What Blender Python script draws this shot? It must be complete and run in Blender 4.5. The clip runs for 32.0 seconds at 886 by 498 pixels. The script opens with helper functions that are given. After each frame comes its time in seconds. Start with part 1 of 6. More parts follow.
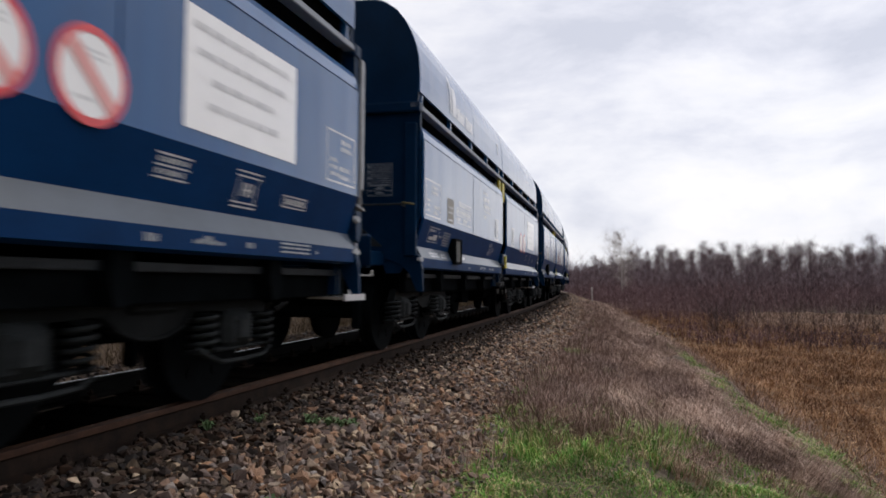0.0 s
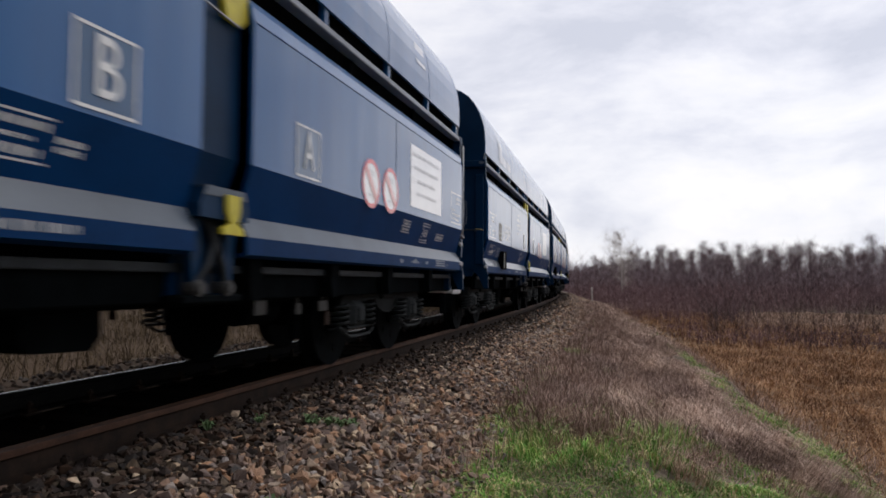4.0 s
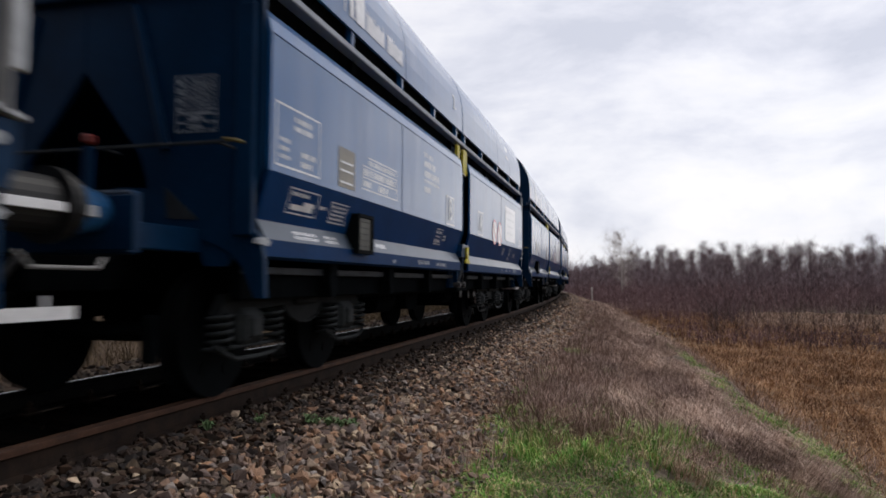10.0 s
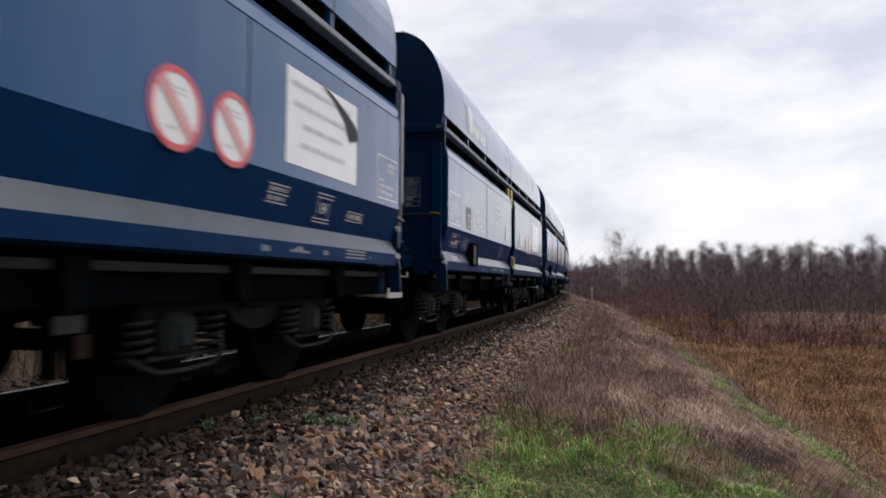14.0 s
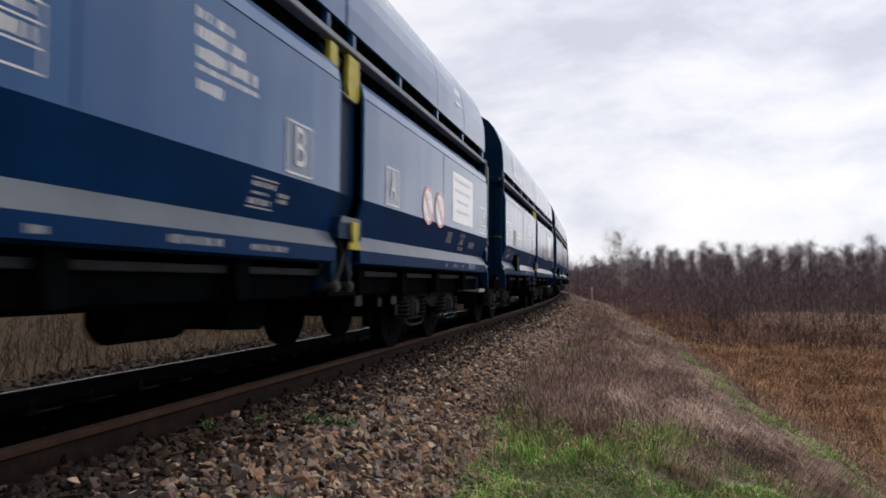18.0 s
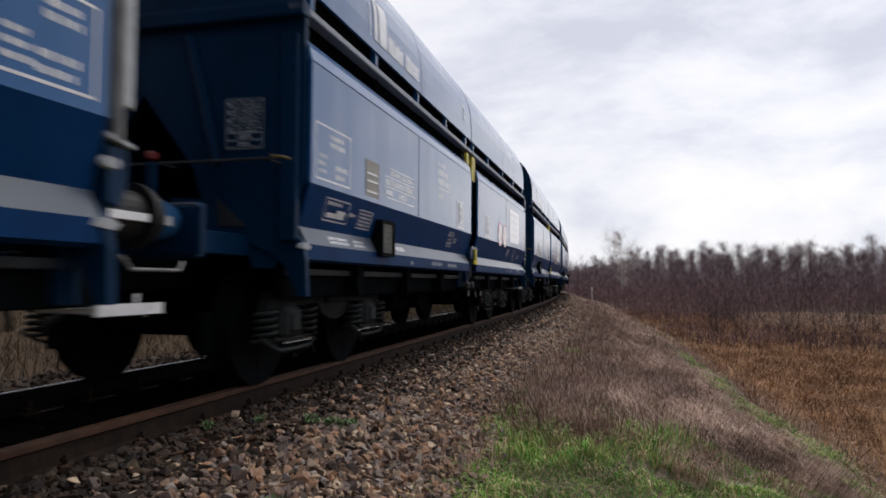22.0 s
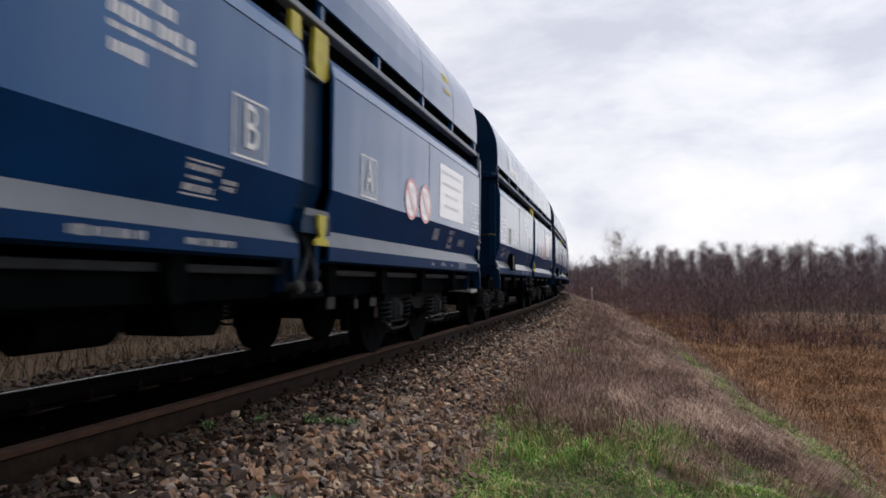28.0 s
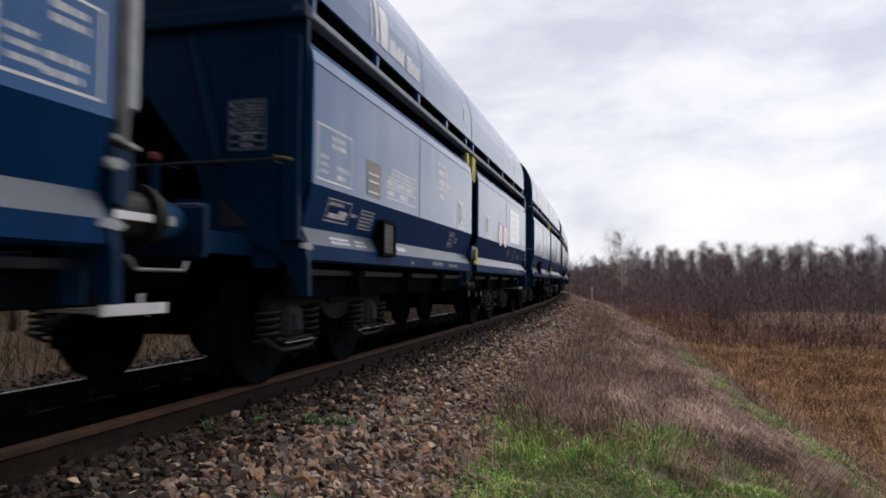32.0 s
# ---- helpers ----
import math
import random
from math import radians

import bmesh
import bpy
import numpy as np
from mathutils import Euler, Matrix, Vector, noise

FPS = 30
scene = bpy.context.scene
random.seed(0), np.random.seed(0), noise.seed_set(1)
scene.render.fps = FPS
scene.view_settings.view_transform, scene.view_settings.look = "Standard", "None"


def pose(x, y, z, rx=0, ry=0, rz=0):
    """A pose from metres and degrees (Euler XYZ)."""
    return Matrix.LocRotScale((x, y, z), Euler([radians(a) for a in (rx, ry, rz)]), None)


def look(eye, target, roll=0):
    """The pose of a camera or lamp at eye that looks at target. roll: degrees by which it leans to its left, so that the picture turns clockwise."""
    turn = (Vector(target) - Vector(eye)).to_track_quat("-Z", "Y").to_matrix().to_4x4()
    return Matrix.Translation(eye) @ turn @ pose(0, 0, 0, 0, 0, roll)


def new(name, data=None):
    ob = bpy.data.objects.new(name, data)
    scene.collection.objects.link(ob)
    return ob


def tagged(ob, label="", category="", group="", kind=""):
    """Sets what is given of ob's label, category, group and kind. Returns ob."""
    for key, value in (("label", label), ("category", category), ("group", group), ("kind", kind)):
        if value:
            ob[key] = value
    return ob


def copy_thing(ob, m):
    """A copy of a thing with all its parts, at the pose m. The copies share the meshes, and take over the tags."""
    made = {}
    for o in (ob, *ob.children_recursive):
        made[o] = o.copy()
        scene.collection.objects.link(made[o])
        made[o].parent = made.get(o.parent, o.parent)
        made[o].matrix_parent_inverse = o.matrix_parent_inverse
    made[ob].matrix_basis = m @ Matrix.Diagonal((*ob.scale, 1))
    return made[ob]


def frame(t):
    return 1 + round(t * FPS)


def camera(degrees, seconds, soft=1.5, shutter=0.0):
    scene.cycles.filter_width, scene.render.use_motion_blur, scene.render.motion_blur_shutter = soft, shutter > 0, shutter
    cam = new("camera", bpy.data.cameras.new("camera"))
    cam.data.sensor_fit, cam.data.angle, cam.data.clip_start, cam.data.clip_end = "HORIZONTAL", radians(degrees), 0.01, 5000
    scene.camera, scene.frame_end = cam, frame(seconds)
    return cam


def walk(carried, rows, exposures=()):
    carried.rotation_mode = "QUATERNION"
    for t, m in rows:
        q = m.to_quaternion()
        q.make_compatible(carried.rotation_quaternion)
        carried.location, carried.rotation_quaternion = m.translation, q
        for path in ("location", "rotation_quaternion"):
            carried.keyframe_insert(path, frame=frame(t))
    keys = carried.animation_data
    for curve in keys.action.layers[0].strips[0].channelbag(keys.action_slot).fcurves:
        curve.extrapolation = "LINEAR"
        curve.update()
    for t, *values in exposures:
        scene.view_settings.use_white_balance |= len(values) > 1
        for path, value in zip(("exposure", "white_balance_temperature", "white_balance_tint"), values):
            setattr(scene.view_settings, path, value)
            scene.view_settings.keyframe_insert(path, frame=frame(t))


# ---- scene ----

# Track plan: x to the right of the line, y along it, z above the rail top.
CURVE, TIGHTEN = 0.001638, 0.000004
WAGON, LEAD, SPEED, SLOWING, DRIFT = 14.2472, -39.5667, 5.89058, -0.0164633, -0.00018545
EYE = (3.788, 0.0, 0.858)
YAW, PITCH, ROLL = 15.298, 2.647, 0.348


def aim(yaw, pitch):
    a, b = radians(yaw), radians(pitch)
    return Vector((-math.sin(a) * math.cos(b), math.cos(a) * math.cos(b), math.sin(b)))


cam = camera(64.7, 32.0, soft=1.75, shutter=0.4)
STAND = look(EYE, Vector(EYE) + aim(YAW, PITCH) * 10, ROLL)
walk(cam, [(0.0, STAND), (32.0, STAND)], [(0.0, 0.0), (32.0, 0.0)])

# ---- light ----
SUN_UP, SUN_TURN = 58.0, 25.0
SUN_WAY = (math.sin(radians(SUN_TURN)) * math.cos(radians(SUN_UP)), math.cos(radians(SUN_TURN)) * math.cos(radians(SUN_UP)), math.sin(radians(SUN_UP)))
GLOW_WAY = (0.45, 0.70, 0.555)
world = bpy.data.worlds.new("overcast_sky")
scene.world = world
world.use_nodes = True


def link(nt, a, b):
    nt.links.new(a, b)


def ramp(nt, stops, interpolation="LINEAR"):
    r = nt.nodes.new("ShaderNodeValToRGB")
    r.color_ramp.interpolation = interpolation
    e = r.color_ramp.elements
    while len(e) < len(stops):
        e.new(0.5)
    for i, (p, c) in enumerate(stops):
        e[i].position = p
        e[i].color = (c[0], c[1], c[2], 1) if len(c) > 2 else (c[0], c[0], c[0], 1)
    return r


def build_world():
    nt = world.node_tree
    nt.nodes.clear()
    out = nt.nodes.new("ShaderNodeOutputWorld")
    bg = nt.nodes.new("ShaderNodeBackground")
    sky = nt.nodes.new("ShaderNodeTexSky")
    sky.sky_type = "NISHITA"
    sky.sun_disc = False
    sky.sun_elevation, sky.sun_rotation = radians(SUN_UP), radians(SUN_TURN)
    dim = nt.nodes.new("ShaderNodeVectorMath")
    dim.operation = "SCALE"
    dim.inputs["Scale"].default_value = 0.10
    link(nt, sky.outputs[0], dim.inputs[0])
    tc = nt.nodes.new("ShaderNodeTexCoord")
    mp = nt.nodes.new("ShaderNodeMapping")
    mp.inputs["Scale"].default_value = (1.0, 1.0, 2.6)
    mp.inputs["Location"].default_value = (0.35, 0.1, 0.0)
    link(nt, tc.outputs["Generated"], mp.inputs["Vector"])
    n1 = nt.nodes.new("ShaderNodeTexNoise")
    n1.inputs["Scale"].default_value = 3.3
    n1.inputs["Detail"].default_value = 9
    n1.inputs["Roughness"].default_value = 0.56
    n1.inputs["Distortion"].default_value = 0.25
    link(nt, mp.outputs[0], n1.inputs["Vector"])
    shade = ramp(nt, [(0.35, (0.68, 0.70, 0.80)), (0.45, (0.82, 0.83, 0.92)), (0.53, (0.94, 0.94, 1.0)), (0.64, (1.05, 1.03, 1.06))])
    link(nt, n1.outputs["Fac"], shade.inputs["Fac"])
    mix = nt.nodes.new("ShaderNodeMix")
    mix.data_type = "RGBA"
    mix.inputs["Factor"].default_value = 0.93
    link(nt, dim.outputs[0], mix.inputs["A"])
    link(nt, shade.outputs["Color"], mix.inputs["B"])
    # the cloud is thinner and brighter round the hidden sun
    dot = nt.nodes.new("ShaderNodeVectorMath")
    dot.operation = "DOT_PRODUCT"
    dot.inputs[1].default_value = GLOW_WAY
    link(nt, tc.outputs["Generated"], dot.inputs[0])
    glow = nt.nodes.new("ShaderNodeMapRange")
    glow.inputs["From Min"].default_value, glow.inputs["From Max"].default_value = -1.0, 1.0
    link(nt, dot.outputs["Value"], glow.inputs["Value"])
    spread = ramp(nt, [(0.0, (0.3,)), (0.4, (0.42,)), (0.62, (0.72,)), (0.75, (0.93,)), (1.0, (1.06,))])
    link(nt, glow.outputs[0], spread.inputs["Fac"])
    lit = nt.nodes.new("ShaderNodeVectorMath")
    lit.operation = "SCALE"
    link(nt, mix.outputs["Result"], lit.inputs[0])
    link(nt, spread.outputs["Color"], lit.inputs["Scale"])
    link(nt, lit.outputs[0], bg.inputs["Color"])
    bg.inputs["Strength"].default_value = 1.0
    link(nt, bg.outputs[0], out.inputs["Surface"])


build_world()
sun = new("sun", bpy.data.lights.new("sun", "SUN"))
sun.data.energy, sun.data.angle, sun.data.color = 1.6, radians(30), (1.0, 0.95, 0.89)
sun.matrix_world = look(Vector(SUN_WAY) * 80, (0, 0, 0))


# ---- materials ----
def material(name, colour, rough=0.6, metal=0.0, dark=None, scale=6.0, bump=0.15, fine=60.0, stretch=(1, 1, 1), rand=0.0, island=False, amount=0.55, spec=0.5):
    """Two scales of variation between colour and dark, and fine relief."""
    m = bpy.data.materials.new(name)
    m.use_nodes = True
    nt = m.node_tree
    b = nt.nodes["Principled BSDF"]
    dark = dark or tuple(c * 0.6 for c in colour)
    tc = nt.nodes.new("ShaderNodeTexCoord")
    mp = nt.nodes.new("ShaderNodeMapping")
    mp.inputs["Scale"].default_value = stretch
    link(nt, tc.outputs["Object"], mp.inputs["Vector"])
    n1 = nt.nodes.new("ShaderNodeTexNoise")
    n1.inputs["Scale"].default_value, n1.inputs["Detail"].default_value = scale, 5
    n2 = nt.nodes.new("ShaderNodeTexNoise")
    n2.inputs["Scale"].default_value, n2.inputs["Detail"].default_value = fine, 3
    for n in (n1, n2):
        link(nt, mp.outputs[0], n.inputs["Vector"])
    mul = nt.nodes.new("ShaderNodeMath")
    mul.operation = "MULTIPLY_ADD"
    mul.inputs[1].default_value = 0.4
    link(nt, n2.outputs["Fac"], mul.inputs[0])
    link(nt, n1.outputs["Fac"], mul.inputs[2])
    r = ramp(nt, [(0.70 - amount * 0.35, dark), (0.70 + amount * 0.35, colour)])
    link(nt, mul.outputs[0], r.inputs["Fac"])
    last = r.outputs["Color"]
    if rand > 0:
        if island:
            src = nt.nodes.new("ShaderNodeNewGeometry").outputs["Random Per Island"]
        else:
            src = nt.nodes.new("ShaderNodeObjectInfo").outputs["Random"]
        hsv = nt.nodes.new("ShaderNodeHueSaturation")
        mr = nt.nodes.new("ShaderNodeMapRange")
        mr.inputs["To Min"].default_value, mr.inputs["To Max"].default_value = 1 - rand, 1 + rand
        link(nt, src, mr.inputs["Value"])
        link(nt, mr.outputs[0], hsv.inputs["Value"])
        link(nt, last, hsv.inputs["Color"])
        last = hsv.outputs["Color"]
    link(nt, last, b.inputs["Base Color"])
    b.inputs["Roughness"].default_value, b.inputs["Metallic"].default_value = rough, metal
    b.inputs["Specular IOR Level"].default_value = spec
    if bump > 0:
        bp = nt.nodes.new("ShaderNodeBump")
        bp.inputs["Strength"].default_value, bp.inputs["Distance"].default_value = bump, 0.01
        link(nt, mul.outputs[0], bp.inputs["Height"])
        link(nt, bp.outputs[0], b.inputs["Normal"])
    return m


PALE = material("pale_blue_paint", (0.011, 0.094, 0.272), 0.28, dark=(0.0085, 0.073, 0.222), scale=1.6, bump=0.03, fine=14, stretch=(1, 1.6, 0.12), spec=0.15)


def lacquer(m, weight=1.9, sharp=2.1, streak=0.0):
    """A clear coat that gathers gloss towards grazing angles, as on old waxed paint; rain has dulled it in upright streaks."""
    nt = m.node_tree
    b = nt.nodes["Principled BSDF"]
    lw = nt.nodes.new("ShaderNodeLayerWeight")
    lw.inputs["Blend"].default_value = 0.5
    pw = nt.nodes.new("ShaderNodeMath")
    pw.operation = "POWER"
    pw.inputs[1].default_value = sharp
    link(nt, lw.outputs["Facing"], pw.inputs[0])
    mu = nt.nodes.new("ShaderNodeMath")
    mu.operation = "MULTIPLY"
    mu.inputs[1].default_value = weight
    mu.use_clamp = True
    link(nt, pw.outputs[0], mu.inputs[0])
    tc = nt.nodes.new("ShaderNodeTexCoord")
    mp = nt.nodes.new("ShaderNodeMapping")
    mp.inputs["Scale"].default_value = (1, 2.2, 0.16)
    link(nt, tc.outputs["Object"], mp.inputs["Vector"])
    no = nt.nodes.new("ShaderNodeTexNoise")
    no.inputs["Scale"].default_value, no.inputs["Detail"].default_value = 2.0, 4
    link(nt, mp.outputs[0], no.inputs["Vector"])
    worn = nt.nodes.new("ShaderNodeMapRange")
    worn.inputs["From Min"].default_value, worn.inputs["From Max"].default_value = 0.36, 0.64
    worn.inputs["To Min"].default_value, worn.inputs["To Max"].default_value = 1.0 - streak, 1.0
    link(nt, no.outputs["Fac"], worn.inputs["Value"])
    wm = nt.nodes.new("ShaderNodeMath")
    wm.operation = "MULTIPLY"
    link(nt, mu.outputs[0], wm.inputs[0])
    link(nt, worn.outputs[0], wm.inputs[1])
    link(nt, wm.outputs[0], b.inputs["Coat Weight"])
    b.inputs["Coat Roughness"].default_value = 0.12
    b.inputs["Coat IOR"].default_value = 2.1


lacquer(PALE, 1.65, 1.9, 0.25)
NAVY = material("navy_paint", (0.0032, 0.0255, 0.07), 0.36, dark=(0.0021, 0.017, 0.047), scale=2.5, bump=0.04, fine=30, spec=0.09)
SILVER = material("grey_white_paint", (0.06, 0.08, 0.114), 0.45, dark=(0.043, 0.058, 0.083), scale=3.0, bump=0.04, fine=40, stretch=(1, 1, 0.4), spec=0.35)
BANDBLUE = material("deep_blue_paint", (0.0028, 0.034, 0.118), 0.4, dark=(0.002, 0.025, 0.088), scale=2.5, bump=0.04, fine=30, spec=0.045)
LIPBLUE = material("blue_paint", (0.0024, 0.031, 0.11), 0.42, dark=(0.0017, 0.022, 0.08), scale=3.0, bump=0.04, fine=30, spec=0.05)
BEAM = material("light_grey_paint", (0.27, 0.29, 0.335), 0.4, dark=(0.17, 0.185, 0.22), scale=3.0, bump=0.04, fine=30, stretch=(1, 0.3, 1), spec=0.4)
# Below the wagons the shade is mixed into these near-black steels.
SHADEGRIME = material("shaded_grimy_steel", (0.0048, 0.0062, 0.0074), 0.85, dark=(0.0024, 0.003, 0.0036), scale=5.0, bump=0.3, fine=70, spec=0.01)
SHADEWORN = material("shaded_dusty_bogie_steel", (0.0095, 0.011, 0.0115), 0.75, dark=(0.003, 0.0036, 0.004), scale=6.0, bump=0.3, fine=70, spec=0.1)
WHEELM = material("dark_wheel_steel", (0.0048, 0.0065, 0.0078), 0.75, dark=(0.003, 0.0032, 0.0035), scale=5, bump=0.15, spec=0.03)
TREAD = material("polished_tread_steel", (0.34, 0.335, 0.34), 0.24, metal=1.0, dark=(0.24, 0.23, 0.225), scale=8, bump=0.02)
PLATE = material("dull_blue_paint", (0.018, 0.082, 0.2), 0.3, dark=(0.013, 0.062, 0.155), scale=4, bump=0.02, spec=0.3)
WHITE = material("white_paint", (0.72, 0.72, 0.73), 0.35, dark=(0.55, 0.55, 0.57), scale=8, bump=0.02)
SHEET = material("white_printed_sheet", (0.95, 0.94, 0.95), 0.35, dark=(0.9, 0.89, 0.9), scale=3, bump=0.02)
DIM = material("worn_stencil_paint", (0.38, 0.4, 0.43), 0.6, dark=(0.22, 0.23, 0.25), scale=20, bump=0)
PRINT = material("faded_print", (0.72, 0.71, 0.73), 0.4, dark=(0.6, 0.6, 0.62), scale=30, bump=0)
RED = material("red_paint", (0.78, 0.035, 0.05), 0.4, dark=(0.62, 0.025, 0.035), scale=8, bump=0.02)
PINK = material("faded_red_paint", (0.8, 0.38, 0.36), 0.4, dark=(0.72, 0.3, 0.28), scale=8, bump=0.02)
for q in (WHITE, SHEET, PRINT, RED, PINK, PLATE):
    lacquer(q)
lacquer(SILVER, 0.8, 3.2)
OCHRE = material("dull_yellow_paint", (0.13, 0.1, 0.018), 0.55, dark=(0.08, 0.06, 0.013), scale=8, bump=0.03)
YELLOW = material("yellow_paint", (0.55, 0.47, 0.03), 0.45, dark=(0.4, 0.33, 0.02), scale=8, bump=0.03)
FADED = material("faded_tan_paint", (0.25, 0.225, 0.18), 0.45, dark=(0.17, 0.165, 0.15), scale=8, bump=0.02)
BEIGE = material("beige_panel", (0.085, 0.085, 0.07), 0.55, dark=(0.05, 0.05, 0.042), scale=8, bump=0.05)
BLACK = material("black_paint", (0.012, 0.012, 0.013), 0.5, dark=(0.007, 0.007, 0.008), scale=8, bump=0.03, spec=0.28)
GALV = material("galvanised_steel", (0.4, 0.41, 0.42), 0.45, metal=0.6, dark=(0.28, 0.29, 0.3), scale=12, bump=0.04)
# Brown stands in for the dark wagons that the near rail top mirrors.
DULL = material("browned_rail_top_steel", (0.085, 0.041, 0.024), 0.6, dark=(0.05, 0.025, 0.015), scale=8, bump=0.05, spec=0.15)
RUST = material("rusty_rail_steel", (0.031, 0.019, 0.013), 0.85, dark=(0.014, 0.0095, 0.0078), scale=9, bump=0.3, fine=90, spec=0.15)
HEADRUST = material("brown_rail_head_steel", (0.076, 0.036, 0.021), 0.7, dark=(0.038, 0.0185, 0.0115), scale=6, bump=0.1, fine=50, stretch=(1, 1, 1), spec=0.2)
# Far rail: the shade under the train is put into this black.
SHADERAIL = material("shade_black_rail_steel", (0.0075, 0.0075, 0.0072), 0.7, dark=(0.004, 0.004, 0.004), scale=7, bump=0.2, fine=80, spec=0.08)
SHAFT = material("dusty_shaft_steel", (0.03, 0.035, 0.042), 0.6, dark=(0.012, 0.014, 0.017), scale=5, bump=0.1, spec=0.2)
AXLE = material("dusty_axlebox_steel", (0.025, 0.029, 0.031), 0.7, dark=(0.007, 0.0085, 0.0092), scale=5, bump=0.2, spec=0.15)
TAGM = material("dark_tag_paint", (0.014, 0.0135, 0.011), 0.6, dark=(0.009, 0.0085, 0.0075), scale=12, bump=0.05)
STEELROD = material("dull_grey_rod_steel", (0.17, 0.165, 0.165), 0.5, dark=(0.1, 0.1, 0.1), scale=10, bump=0.04)
FAINT = material("faint_stencil_paint", (0.34, 0.37, 0.42), 0.6, dark=(0.2, 0.22, 0.26), scale=20, bump=0)
GRIP = material("worn_red_paint", (0.22, 0.03, 0.022), 0.5, dark=(0.14, 0.018, 0.014), scale=10, bump=0.05)
STEELGREY = material("greasy_grey_steel", (0.055, 0.054, 0.055), 0.5, dark=(0.02, 0.02, 0.021), scale=6, bump=0.1, spec=0.3)
# Creosoted timber, painted darker still for the shade under the train.
WOOD = material("shaded_creosoted_timber", (0.008, 0.0065, 0.0055), 0.9, dark=(0.0035, 0.003, 0.0025), scale=8, bump=0.5, fine=60, stretch=(0.3, 3, 3), spec=0.0)


# Second argument scales brightness; low values carry shade in the stone's colour.
def stone_material(name, brightness, tint=1.0, hue=0.5, spec=0.25):
    m = bpy.data.materials.new(name)
    m.use_nodes = True
    nt = m.node_tree
    b = nt.nodes["Principled BSDF"]
    rnd = nt.nodes.new("ShaderNodeNewGeometry").outputs["Random Per Island"]
    obr = nt.nodes.new("ShaderNodeObjectInfo").outputs["Random"]
    add = nt.nodes.new("ShaderNodeMath")
    add.operation = "ADD"
    link(nt, rnd, add.inputs[0])
    link(nt, obr, add.inputs[1])
    fr = nt.nodes.new("ShaderNodeMath")
    fr.operation = "FRACT"
    link(nt, add.outputs[0], fr.inputs[0])
    r = ramp(nt, [(0.0, (0.08, 0.063, 0.058)), (0.22, (0.15, 0.113, 0.1)), (0.42, (0.22, 0.155, 0.12)), (0.62, (0.29, 0.175, 0.118)), (0.74, (0.2, 0.185, 0.182)), (0.9, (0.35, 0.265, 0.195)), (1.0, (0.46, 0.375, 0.29))])
    link(nt, fr.outputs[0], r.inputs["Fac"])
    n = nt.nodes.new("ShaderNodeTexNoise")
    n.inputs["Scale"].default_value, n.inputs["Detail"].default_value = 28, 5
    tc = nt.nodes.new("ShaderNodeTexCoord")
    link(nt, tc.outputs["Object"], n.inputs["Vector"])
    mx = nt.nodes.new("ShaderNodeMix")
    mx.data_type, mx.blend_type = "RGBA", "MULTIPLY"
    mx.inputs["Factor"].default_value = 0.8
    v = ramp(nt, [(0.3, (0.5, 0.48, 0.47)), (0.7, (1.15, 1.12, 1.1))])
    link(nt, n.outputs["Fac"], v.inputs["Fac"])
    link(nt, r.outputs["Color"], mx.inputs["A"])
    link(nt, v.outputs["Color"], mx.inputs["B"])
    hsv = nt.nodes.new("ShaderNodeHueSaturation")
    hsv.inputs["Value"].default_value, hsv.inputs["Saturation"].default_value, hsv.inputs["Hue"].default_value = brightness, tint, hue
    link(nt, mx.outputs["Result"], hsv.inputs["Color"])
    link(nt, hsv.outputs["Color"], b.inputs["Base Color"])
    b.inputs["Roughness"].default_value = 0.85
    b.inputs["Specular IOR Level"].default_value = spec
    bp = nt.nodes.new("ShaderNodeBump")
    bp.inputs["Strength"].default_value, bp.inputs["Distance"].default_value = 0.5, 0.01
    link(nt, n.outputs["Fac"], bp.inputs["Height"])
    link(nt, bp.outputs[0], b.inputs["Normal"])
    return m


STONE = stone_material("ballast_stone", 1.2, 1.12, 0.503)
# Between the rails: the train's shade is put into this near-black stone.
SHADESTONE = stone_material("train_shade_ballast", 0.025, spec=0.0)
# Grey stone copy with the shade behind the train put into its colour.
SHADEGREY = stone_material("shaded_grey_ballast", 0.42, 0.9, 0.505, 0.1)
# Rust tint, with the shade beside the train put into the low brightness.
SHADERUST = stone_material("shade_rust_stone", 0.21, 1.2, 0.498)


